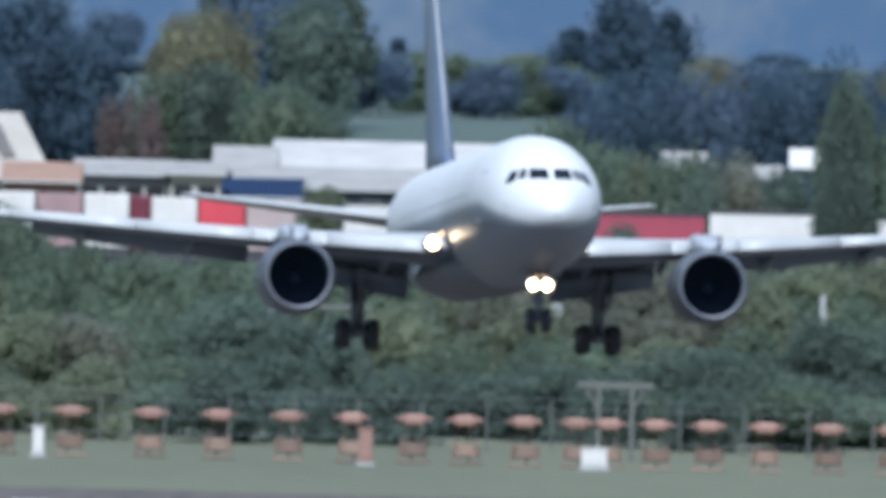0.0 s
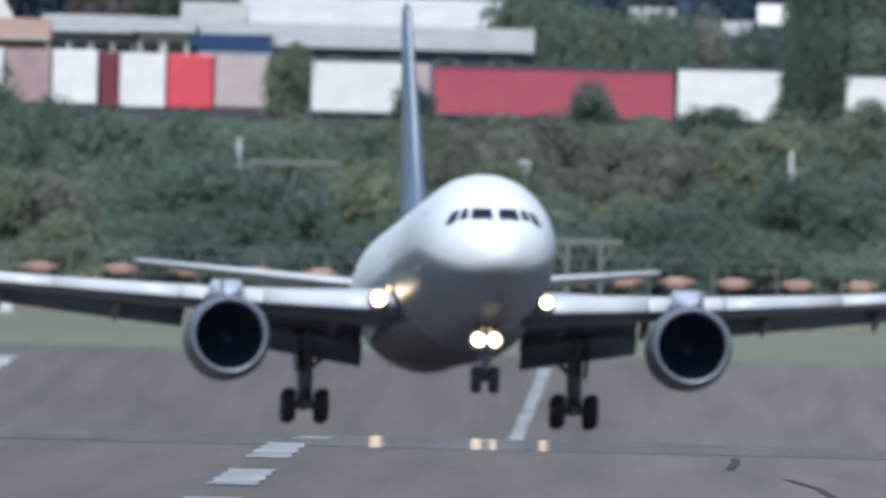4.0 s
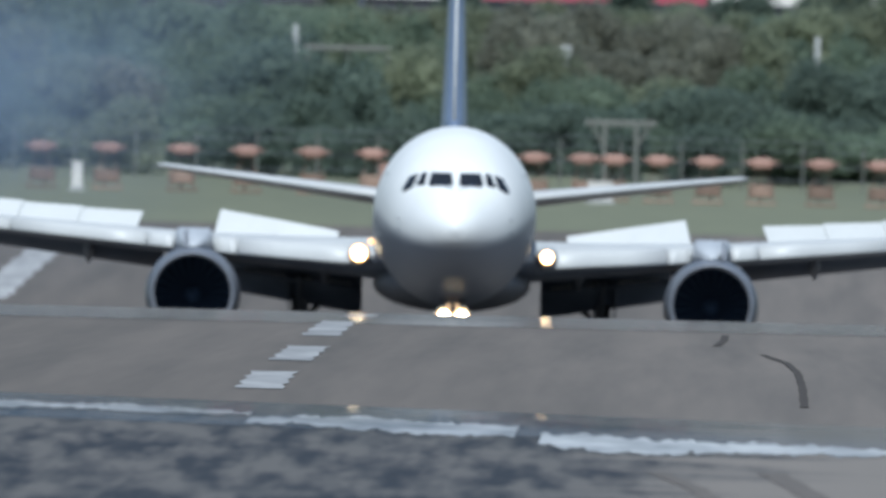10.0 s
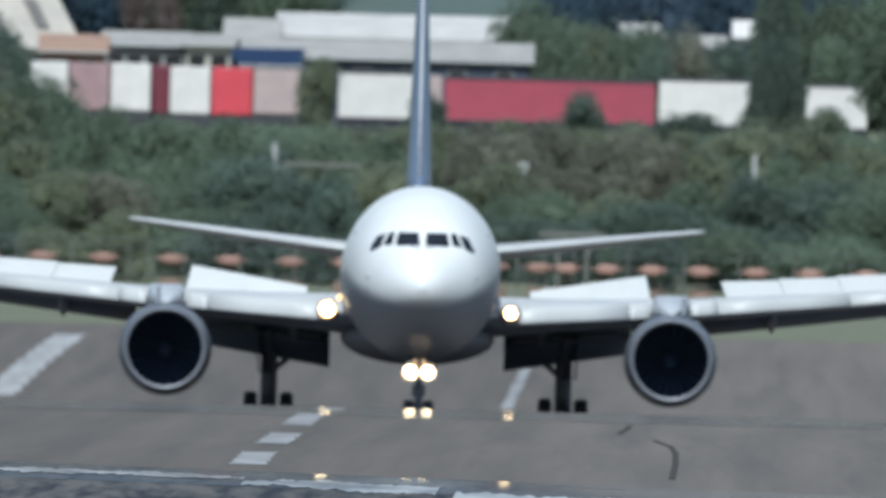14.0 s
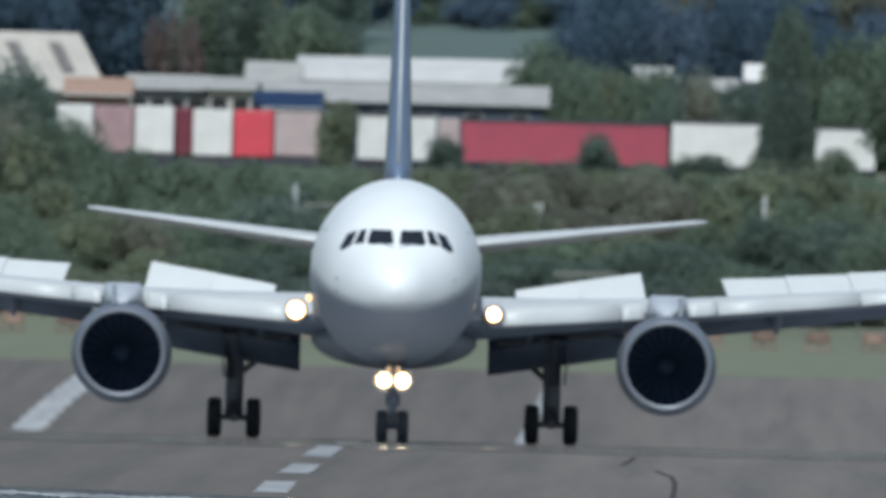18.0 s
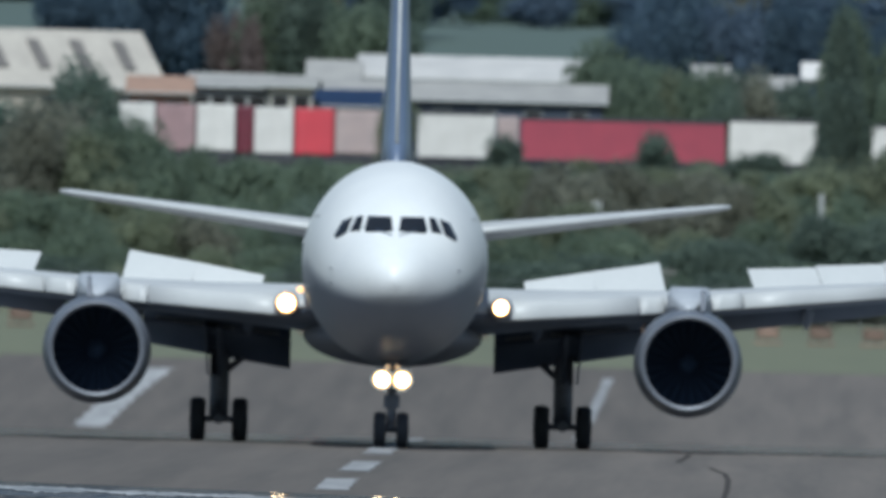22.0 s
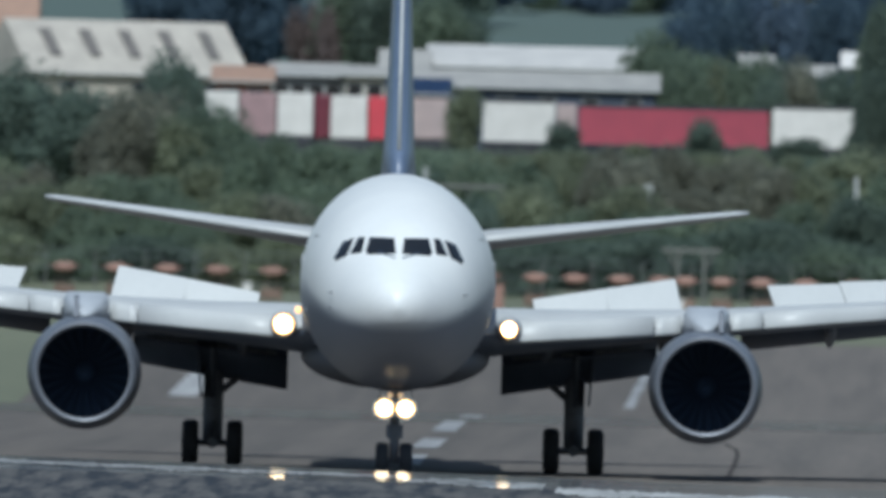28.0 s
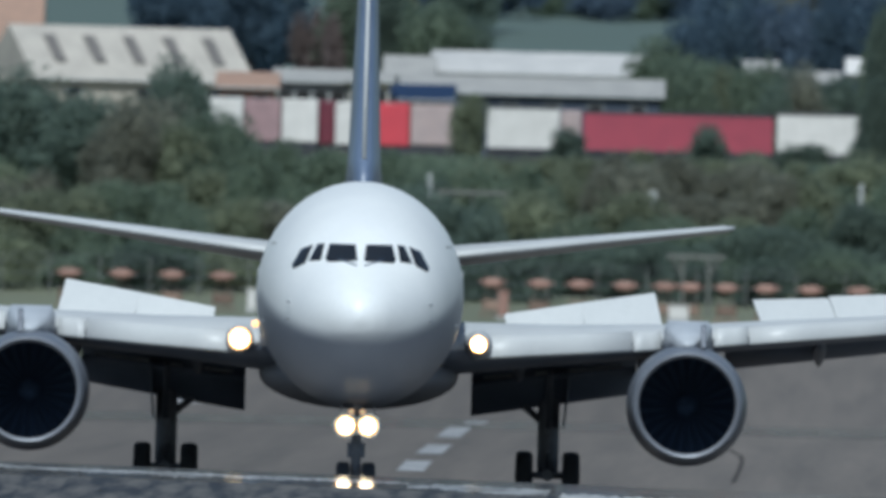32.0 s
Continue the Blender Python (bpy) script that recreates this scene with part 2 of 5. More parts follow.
M = dict(
    white=material("white_paint", (0.455, 0.47, 0.478), (0.40, 0.413, 0.425), rough=0.40, scale=0.5, fine=8, spec=0.3),
    wing=material("wing_grey_white", (0.465, 0.48, 0.49), (0.40, 0.413, 0.425), rough=0.42, scale=0.6, fine=9),
    # blue-grey holds the shade under wings and flaps, and some haze
    under=material("underside_shade_grey", (0.135, 0.165, 0.222), (0.098, 0.122, 0.168), rough=0.5, scale=1.2, fine=12),
    # grey belly paint, set darker for the shade underneath
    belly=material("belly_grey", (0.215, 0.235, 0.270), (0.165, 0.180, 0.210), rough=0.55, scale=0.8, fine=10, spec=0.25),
    navy=material("tail_blue", (0.13, 0.17, 0.25), (0.09, 0.12, 0.19), rough=0.35, scale=0.4, fine=6),
    blind=material("window_blind_grey", (0.46, 0.48, 0.51), (0.38, 0.40, 0.43), rough=0.4, scale=2),
    glass=material("dark_glass", (0.012, 0.014, 0.018), (0.02, 0.022, 0.026), rough=0.08, scale=1),
    pylon=material("pylon_pale_grey", (0.39, 0.415, 0.455), (0.32, 0.345, 0.385), rough=0.45, scale=1.5),
    metal=material("bare_metal", (0.205, 0.22, 0.255), (0.155, 0.168, 0.195), rough=0.45, metal=0.3, scale=2),
    nacelle=material("nacelle_grey", (0.135, 0.152, 0.185), (0.10, 0.112, 0.138), rough=0.45, scale=1.5),
    # engine dark, raised towards blue to stand in for haze
    dark=material("engine_dark", (0.044, 0.066, 0.112), (0.058, 0.085, 0.135), rough=0.9, scale=3, spec=0.1),
    blade=material("fan_blade_dark", (0.026, 0.040, 0.068), (0.032, 0.048, 0.078), rough=0.9, scale=3, spec=0.1),
    steel=material("gear_steel", (0.155, 0.17, 0.20), (0.105, 0.115, 0.14), rough=0.5, metal=0.3, scale=6),
    tyre=material("tyre_rubber", (0.032, 0.035, 0.043), (0.046, 0.050, 0.058), rough=0.85, scale=8),
    lamp=material("landing_lamp", (1.0, 0.74, 0.44), (1.0, 0.74, 0.44), rough=0.2, emit=42.0),
    # dim amber glow, for small lamps and for the halo round large ones
    lamp_dim=material("lamp_dim_halo", (1.0, 0.55, 0.22), (1.0, 0.55, 0.22), rough=0.2, emit=1.6),
    lamp_faint=material("faint_lamp", (1.0, 0.62, 0.34), (1.0, 0.55, 0.28), rough=0.2, emit=0.6),
    orange=material("antenna_orange", (0.30, 0.172, 0.138), (0.25, 0.150, 0.122), rough=0.6, scale=4, vary=0.15),
    # duller orange for the aerials' lower parts, with haze in the colour
    hazed_orange=material("hazed_orange_steel", (0.225, 0.150, 0.115), (0.165, 0.125, 0.10), rough=0.8, scale=3, vary=0.3),
    red=material("trailer_red", (0.34, 0.060, 0.090), (0.27, 0.052, 0.080), rough=0.45, scale=0.8, fine=6),
    red2=material("box_red", (0.56, 0.062, 0.085), (0.46, 0.055, 0.075), rough=0.45, scale=0.8, fine=6),
    boxwhite=material("box_white", (0.65, 0.63, 0.61), (0.54, 0.522, 0.505), rough=0.5, scale=0.9, fine=7, vary=0.06),
    mauve=material("box_mauve", (0.34, 0.22, 0.23), (0.25, 0.17, 0.18), rough=0.55, scale=1.0),
    pink=material("box_pinkish_grey", (0.42, 0.33, 0.32), (0.33, 0.27, 0.27), rough=0.55, scale=1.0),
    maroon=material("box_maroon", (0.16, 0.03, 0.05), (0.11, 0.025, 0.04), rough=0.5, scale=1.0),
    chassis=material("chassis_dark", (0.035, 0.038, 0.05), (0.06, 0.06, 0.07), rough=0.7, scale=3),
    roofblue=material("roof_blue", (0.014, 0.030, 0.075), (0.010, 0.023, 0.058), rough=0.5, scale=0.8),
    roofwhite=material("roof_white", (0.52, 0.505, 0.49), (0.38, 0.375, 0.37), rough=0.6, scale=0.5, fine=4),
    skylight=material("rooflight_grey", (0.17, 0.155, 0.145), (0.12, 0.115, 0.11), rough=0.3, scale=2),
    # navy that puts the shade below the eaves into the wall colour
    shade_wall=material("wall_shade_blue", (0.055, 0.070, 0.105), (0.04, 0.052, 0.08), rough=0.7, scale=1.5),
    rooflight=material("roof_pale", (0.35, 0.34, 0.325), (0.25, 0.247, 0.24), rough=0.7, scale=0.6, fine=5),
    roofcream=material("roof_cream", (0.415, 0.385, 0.345), (0.32, 0.298, 0.27), rough=0.8, scale=0.7, fine=9),
    rooforange=material("roof_tile_orange", (0.31, 0.20, 0.150), (0.24, 0.16, 0.125), rough=0.85, scale=1.5, fine=12),
    wallwhite=material("render_white", (0.74, 0.73, 0.69), (0.62, 0.61, 0.58), rough=0.8, scale=0.7),
    wallgrey=material("render_grey", (0.30, 0.31, 0.32), (0.22, 0.23, 0.24), rough=0.85, scale=0.7),
    wallbeige=material("render_beige", (0.50, 0.45, 0.38), (0.40, 0.36, 0.31), rough=0.85, scale=0.8),
    wallbrick=material("brick_brown", (0.30, 0.16, 0.12), (0.22, 0.12, 0.10), rough=0.9, scale=2, fine=30),
    bark=material("bark", (0.10, 0.075, 0.05), (0.06, 0.045, 0.035), rough=0.95, scale=4, bump=0.4),
    leaf=material("leaf_green", (0.218, 0.274, 0.202), (0.174, 0.226, 0.170), rough=0.7, scale=0.5, fine=3, vary=0.16, spec=0.1),
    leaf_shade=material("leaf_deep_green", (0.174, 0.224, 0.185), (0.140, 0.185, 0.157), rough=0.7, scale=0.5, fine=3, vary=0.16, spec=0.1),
    leaf_olive=material("leaf_olive", (0.263, 0.293, 0.202), (0.213, 0.244, 0.174), rough=0.7, scale=0.5, fine=3, vary=0.16, spec=0.1),
    leaf_brown=material("leaf_brownish", (0.260, 0.264, 0.213), (0.213, 0.220, 0.179), rough=0.7, scale=0.5, fine=3, vary=0.16, spec=0.1),
    # dark leaves with the blue of distance haze in their colour
    leaf_dark=material("leaf_haze_dark", (0.112, 0.165, 0.215), (0.090, 0.135, 0.185), rough=0.7, scale=0.5, fine=3, vary=0.16, spec=0.1),
    leaf_red=material("leaf_copper", (0.252, 0.207, 0.196), (0.196, 0.162, 0.159), rough=0.7, scale=0.5, fine=3, vary=0.16, spec=0.1),
    leaf_yellow=material("leaf_spring", (0.286, 0.280, 0.185), (0.224, 0.222, 0.157), rough=0.7, scale=0.5, fine=3, vary=0.16, spec=0.1),
    # haze blue mixed into the far leaves
    leaf_far=material("leaf_haze_blue", (0.165, 0.222, 0.295), (0.130, 0.182, 0.250), rough=0.7, scale=0.5, fine=3, vary=0.16, spec=0.1),
    grass=material("grass", (0.134, 0.143, 0.093), (0.104, 0.114, 0.076), rough=0.9, scale=0.06, fine=0.6, stretch=(1, 0.15, 1)),
    # ridge colour carries the blue of the haze
    hill=material("far_forest_haze", (0.060, 0.100, 0.160), (0.105, 0.135, 0.175), rough=0.95, scale=0.06, fine=0.5, spec=0.1, stretch=(1, 0.05, 1), span=(0.58, 0.82)),
    asphalt=material("asphalt_worn", (0.123, 0.109, 0.099), (0.083, 0.076, 0.071), rough=0.85, scale=0.8, fine=4.0, stretch=(1, 0.012, 1), spec=0.2),
    rubber=material("asphalt_rubbered", (0.098, 0.095, 0.094), (0.026, 0.030, 0.038), rough=0.85, scale=0.9, fine=3.0, stretch=(2.2, 0.10, 1), spec=0.2, span=(0.57, 0.82)),
    seal=material("crack_sealant", (0.050, 0.046, 0.046), (0.068, 0.063, 0.061), rough=1.0, scale=2, spec=0.05),
    paint=material("runway_paint", (0.74, 0.74, 0.72), (0.52, 0.52, 0.50), rough=0.7, scale=0.8, fine=3, stretch=(1, 0.2, 1)),
    streak=material("tyre_streak", (0.090, 0.082, 0.077), (0.118, 0.106, 0.098), rough=0.85, scale=0.3, fine=2, stretch=(1, 0.1, 1), spec=0.25),
    worn=material("worn_runway_paint", (0.31, 0.315, 0.325), (0.14, 0.142, 0.148), rough=0.75, scale=0.9, fine=3, stretch=(1, 0.12, 1)),
    edge_paint=material("edge_stripe_paint", (0.39, 0.392, 0.398), (0.19, 0.192, 0.198), rough=0.75, scale=0.9, fine=3, stretch=(1, 0.12, 1)),
    dull_steel=material("weathered_steel", (0.125, 0.130, 0.118), (0.095, 0.100, 0.09), rough=0.75, scale=3),
    post=material("post_grey", (0.36, 0.37, 0.37), (0.27, 0.28, 0.28), rough=0.6, scale=4),
)

# beyond the lorry park the grass colour turns darker and bluer, as haze would tint it
gt = M["grass"].node_tree
gxyz = gt.nodes.new("ShaderNodeSeparateXYZ")
gt.links.new(next(n for n in gt.nodes if n.type == "TEX_COORD").outputs["Object"], gxyz.inputs[0])
haze_edge = gt.nodes.new("ShaderNodeMapRange")
haze_edge.inputs["From Min"].default_value, haze_edge.inputs["From Max"].default_value = 1900.0, 1960.0
haze_grass = gt.nodes.new("ShaderNodeMix")
haze_grass.data_type = "RGBA"
haze_grass.inputs["B"].default_value = (0.070, 0.100, 0.090, 1)
sod = gt.nodes["Principled BSDF"].inputs["Base Color"]
gt.links.new(gxyz.outputs["Y"], haze_edge.inputs["Value"])
gt.links.new(haze_edge.outputs["Result"], haze_grass.inputs["Factor"])
gt.links.new(sod.links[0].from_socket, haze_grass.inputs["A"])
gt.links.new(haze_grass.outputs["Result"], sod)

# fuselage: white above; grey paint plus underside shade below a soft line that drops towards the nose
M["fuselage"] = material("fuselage_paint_and_shade", (0.665, 0.682, 0.69), (0.60, 0.618, 0.635), rough=0.42, scale=0.5, fine=8, spec=0.3)
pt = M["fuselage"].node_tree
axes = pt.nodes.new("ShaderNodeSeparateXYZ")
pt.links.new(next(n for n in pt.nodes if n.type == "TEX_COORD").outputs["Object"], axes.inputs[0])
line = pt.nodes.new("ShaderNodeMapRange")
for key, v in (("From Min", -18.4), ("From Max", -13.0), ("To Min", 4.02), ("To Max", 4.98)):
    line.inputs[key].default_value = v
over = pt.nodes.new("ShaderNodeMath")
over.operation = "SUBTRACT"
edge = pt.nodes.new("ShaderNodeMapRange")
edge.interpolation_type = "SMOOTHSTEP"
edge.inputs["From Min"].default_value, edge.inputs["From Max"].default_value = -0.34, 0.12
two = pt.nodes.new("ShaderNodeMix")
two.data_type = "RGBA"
# grey of the lower half, with the shade underneath put in
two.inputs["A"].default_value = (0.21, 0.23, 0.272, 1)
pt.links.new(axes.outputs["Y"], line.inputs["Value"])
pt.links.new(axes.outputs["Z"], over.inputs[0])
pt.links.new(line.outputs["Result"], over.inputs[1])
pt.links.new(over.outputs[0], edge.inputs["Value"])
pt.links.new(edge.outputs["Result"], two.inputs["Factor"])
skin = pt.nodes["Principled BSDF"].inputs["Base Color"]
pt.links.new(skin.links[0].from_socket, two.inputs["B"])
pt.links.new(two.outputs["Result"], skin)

# road and paint copies that get a mirror gloss for mirage glints
M["film"] = material("mirage_gloss_asphalt", (0.135, 0.121, 0.111), (0.095, 0.087, 0.081), rough=0.85, scale=0.8, fine=4.0, stretch=(1, 0.012, 1), spec=0.2)
M["gloss_paint"] = material("mirage_gloss_paint", (0.76, 0.77, 0.77), (0.34, 0.345, 0.35), rough=0.7, scale=0.9, fine=4, stretch=(1, 0.2, 1), span=(0.50, 0.90))
M["gloss_worn"] = material("mirage_gloss_worn_paint", (0.56, 0.57, 0.58), (0.17, 0.175, 0.18), rough=0.7, scale=0.9, fine=4, stretch=(1, 0.2, 1), span=(0.50, 0.90))
M["film_dark"] = material("mirage_gloss_rubber", (0.100, 0.096, 0.093), (0.032, 0.035, 0.041), rough=0.85, scale=1.0, fine=3.5, stretch=(3.2, 0.13, 1), spec=0.2, span=(0.56, 0.86))
for key in ("asphalt", "film"):  # paler towards +x
    rt = M[key].node_tree
    place = next(n for n in rt.nodes if n.type == "TEX_COORD").outputs["Object"]
    rx = rt.nodes.new("ShaderNodeSeparateXYZ")
    rt.links.new(place, rx.inputs[0])
    side_tone = rt.nodes.new("ShaderNodeMapRange")
    side_tone.interpolation_type = "SMOOTHSTEP"
    for name, value in (("From Min", -5.0), ("From Max", 3.5), ("To Min", 1.01), ("To Max", 1.20)):
        side_tone.inputs[name].default_value = value
    rt.links.new(rx.outputs["X"], side_tone.inputs["Value"])
    pale_tone = rt.nodes.new("ShaderNodeHueSaturation")
    ground_in = rt.nodes["Principled BSDF"].inputs["Base Color"]
    rt.links.new(ground_in.links[0].from_socket, pale_tone.inputs["Color"])
    rt.links.new(side_tone.outputs["Result"], pale_tone.inputs["Value"])
    rt.links.new(pale_tone.outputs["Color"], ground_in)
for key in ("rubber", "film_dark"):  # the rubber ends raggedly near the middle of the runway; plain asphalt beyond
    rt = M[key].node_tree
    place = next(n for n in rt.nodes if n.type == "TEX_COORD").outputs["Object"]
    rx = rt.nodes.new("ShaderNodeSeparateXYZ")
    rt.links.new(place, rx.inputs[0])
    rough_edge = rt.nodes.new("ShaderNodeTexNoise")
    rough_edge.inputs["Scale"].default_value, rough_edge.inputs["Detail"].default_value = 0.25, 5
    rt.links.new(place, rough_edge.inputs["Vector"])
    sway = rt.nodes.new("ShaderNodeMath")
    sway.operation = "MULTIPLY_ADD"
    sway.inputs[1].default_value = 7.0
    rt.links.new(rough_edge.outputs["Fac"], sway.inputs[0])
    rt.links.new(rx.outputs["X"], sway.inputs[2])
    fade = rt.nodes.new("ShaderNodeMapRange")
    fade.interpolation_type = "SMOOTHSTEP"
    fade.inputs["From Min"].default_value, fade.inputs["From Max"].default_value = 2.8, 5.8
    fade.inputs["To Max"].default_value = 0.95
    rt.links.new(sway.outputs[0], fade.inputs["Value"])
    both = rt.nodes.new("ShaderNodeMix")
    both.data_type = "RGBA"
    both.inputs["B"].default_value = (0.172, 0.157, 0.145, 1)
    ground_in = rt.nodes["Principled BSDF"].inputs["Base Color"]
    rt.links.new(ground_in.links[0].from_socket, both.inputs["A"])
    rt.links.new(fade.outputs["Result"], both.inputs["Factor"])
    rt.links.new(both.outputs["Result"], ground_in)
for key in ("film", "film_dark", "gloss_paint", "gloss_worn"):  # added gloss that mirrors the lamps in place of a mirage
    ft = M[key].node_tree
    gl = ft.nodes.new("ShaderNodeBsdfGlossy")
    gl.inputs["Roughness"].default_value = 0.06
    fm = ft.nodes.new("ShaderNodeMixShader")
    fm.inputs["Fac"].default_value = 0.42 if key in ("film_dark", "film") else 0.5
    ft.links.new(ft.nodes["Principled BSDF"].outputs[0], fm.inputs[1])
    ft.links.new(gl.outputs[0], fm.inputs[2])
    ft.links.new(fm.outputs[0], ft.nodes["Material Output"].inputs["Surface"])

for key in ("leaf", "leaf_olive", "leaf_brown", "leaf_dark", "leaf_red", "leaf_yellow", "leaf_far", "leaf_shade"):  # thin leaves let light through
    lt = M[key].node_tree
    pb, lo = lt.nodes["Principled BSDF"], lt.nodes["Material Output"]
    tl = lt.nodes.new("ShaderNodeBsdfTranslucent")
    lt.links.new(pb.inputs["Base Color"].links[0].from_socket, tl.inputs["Color"])
    mx_ = lt.nodes.new("ShaderNodeMixShader")
    mx_.inputs["Fac"].default_value = 0.65
    lt.links.new(pb.outputs[0], mx_.inputs[1])
    lt.links.new(tl.outputs[0], mx_.inputs[2])
    lt.links.new(mx_.outputs[0], lo.inputs["Surface"])

M["smoke"] = bpy.data.materials.new("thin_smoke")
M["smoke"].use_nodes = True
sn = M["smoke"].node_tree
clear = sn.nodes.new("ShaderNodeBsdfTransparent")
haze = sn.nodes.new("ShaderNodeBsdfDiffuse")
haze.inputs["Color"].default_value = (0.150, 0.205, 0.310, 1)
blend = sn.nodes.new("ShaderNodeMixShader")
co = sn.nodes.new("ShaderNodeTexCoord")
ball = sn.nodes.new("ShaderNodeTexGradient")
ball.gradient_type = "SPHERICAL"
wisp = sn.nodes.new("ShaderNodeTexNoise")
wisp.inputs["Scale"].default_value, wisp.inputs["Detail"].default_value = 1.6, 4
thin = sn.nodes.new("ShaderNodeMath")
thin.operation = "MULTIPLY"
thin2 = sn.nodes.new("ShaderNodeMath")
thin2.operation = "MULTIPLY"
thin2.inputs[1].default_value = 0.56
sn.links.new(co.outputs["Object"], ball.inputs["Vector"])
sn.links.new(co.outputs["Object"], wisp.inputs["Vector"])
sn.links.new(ball.outputs["Fac"], thin.inputs[0])
sn.links.new(wisp.outputs["Fac"], thin.inputs[1])
sn.links.new(thin.outputs[0], thin2.inputs[0])
sn.links.new(thin2.outputs[0], blend.inputs["Fac"])
sn.links.new(clear.outputs[0], blend.inputs[1])
sn.links.new(haze.outputs[0], blend.inputs[2])
sn.links.new(blend.outputs[0], sn.nodes["Material Output"].inputs["Surface"])


# ---- mesh helpers ----
def mesh_from(name, verts, faces, mat, smooth=False):
    me = bpy.data.meshes.new(name)
    me.from_pydata([tuple(v) for v in verts], [], faces)
    me.materials.append(mat)
    if smooth:
        me.polygons.foreach_set("use_smooth", [True] * len(me.polygons))
    me.update()
    return me


def part(name, bm, mat, parent, label=""):
    """Links a bmesh (or a mesh) as one object under a thing or a part."""
    if isinstance(bm, bmesh.types.BMesh):
        me = bpy.data.meshes.new(name)
        bmesh.ops.recalc_face_normals(bm, faces=bm.faces)
        bm.to_mesh(me)
        bm.free()
        me.materials.append(mat)
    else:
        me = bm
    ob = new(name, me)
    ob.parent = parent
    if label:
        ob["label"] = label
    return ob


def empty(name, m, label, category, group="", kind=""):
    ob = new(name)
    ob.matrix_world = m
    return tagged(ob, label, category, group, kind)


def box(x0, x1, y0, y1, z0, z1, bevel=0.0, bm=None):
    own = bmesh.new() if bm is None else bm
    r = bmesh.ops.create_cube(own, size=1.0, matrix=Matrix.LocRotScale(((x0 + x1) / 2, (y0 + y1) / 2, (z0 + z1) / 2), None, (x1 - x0, y1 - y0, z1 - z0)))
    if bevel:
        edges = {e for v in r["verts"] for e in v.link_edges}
        bmesh.ops.bevel(own, geom=list(edges), offset=bevel, segments=2, affect="EDGES", profile=0.5)
    return own


def rod(a, b, r, segments=10, r2=None, bm=None):
    own = bmesh.new() if bm is None else bm
    a, b = Vector(a), Vector(b)
    m = Matrix.Translation((a + b) / 2) @ (b - a).to_track_quat("Z", "Y").to_matrix().to_4x4()
    bmesh.ops.create_cone(own, cap_ends=True, segments=segments, radius1=r, radius2=r if r2 is None else r2, depth=(b - a).length, matrix=m)
    return own


def spin(profile, axis_point, segments=40, mat=None, name="ring", squash=None):
    """A body of revolution about an axis along y; profile: (y, radius)."""
    verts, faces = [], []
    for y, r in profile:
        for k in range(segments):
            a = 2 * math.pi * k / segments
            x, z = r * math.cos(a), r * math.sin(a)
            if squash:
                x, z = squash(x, z, y)
            verts.append((axis_point[0] + x, axis_point[1] + y, axis_point[2] + z))
    for i in range(len(profile) - 1):
        for k in range(segments):
            k2 = (k + 1) % segments
            faces.append((i * segments + k, i * segments + k2, (i + 1) * segments + k2, (i + 1) * segments + k))
    return mesh_from(name, verts, faces, mat, True)


def loft(name, rings, mat, caps=True, smooth=True):
    n = len(rings[0])
    verts = [v for r in rings for v in r]
    faces = []
    for i in range(len(rings) - 1):
        for k in range(n):
            k2 = (k + 1) % n
            faces.append((i * n + k, i * n + k2, (i + 1) * n + k2, (i + 1) * n + k))
    if caps:
        faces.append(tuple(range(n - 1, -1, -1)))
        faces.append(tuple((len(rings) - 1) * n + k for k in range(n)))
    return mesh_from(name, verts, faces, mat, smooth)


# ---- the ground ----
PROFILE = [(-600, -1.5), (0, -1.2), (200, -0.5), (270, -0.08), (290, 0.09), (300, 0.18), (310, 0.21), (322, 0.18), (340, 0.09), (346, -0.09), (353, -0.46), (360, -0.6), (380, -0.67), (400, -0.63), (430, -0.52), (480, -0.455), (520, -0.5), (560, -0.53), (600, -0.57), (640, -0.64), (680, -0.83), (712, -0.92), (731, -1.13), (745, -1.38), (770, -1.72), (810, -2.18), (828, -2.32), (841, -2.56), (852, -2.83), (866, -3.2), (886, -3.48), (907, -3.79), (928, -4.09), (950, -4.34), (972, -4.67), (995, -4.94), (1022, -5.34), (1050, -5.55), (1070, -5.67), (1089, -5.82), (1102, -5.85), (1115, -5.69), (1130, -5.77), (1170, -5.4), (1210, -4.9), (1250, -4.2), (1300, -3.4), (1360, -2.4), (1420, -1.3), (1480, -0.1), (1520, 0.4), (1600, 3.6), (1690, 8.6), (1780, 9.2), (1900, 13.5), (2100, 20.5), (2200, 22.5), (2500, 27), (3000, 36), (4500, 60)]
PY, PZ = [a for a, b in PROFILE], [b for a, b in PROFILE]


def smooth_profile(y):
    """Height of the runway line at y, rounded over some metres."""
    w = 9.0 if y < 1000 else 14.0
    return float(np.mean(np.interp([y - w, y - w / 2, y, y + w / 2, y + w], PY, PZ)))


def ground_z(x, y):
    z = smooth_profile(y)
    near = math.exp(-((y - 318) / 45) ** 2)
    z -= 0.018 * near * (x + 5)  # the near hump falls away sideways
    if y > 1500:
        z += 0.5 * noise.noise((x * 0.03, y * 0.02, 0)) * min(1, (y - 1500) / 100)
    if y > 1650:
        z += 1.2 * noise.noise((x * 0.008, y * 0.004, 3)) * min(1, (y - 1650) / 300)
    return z


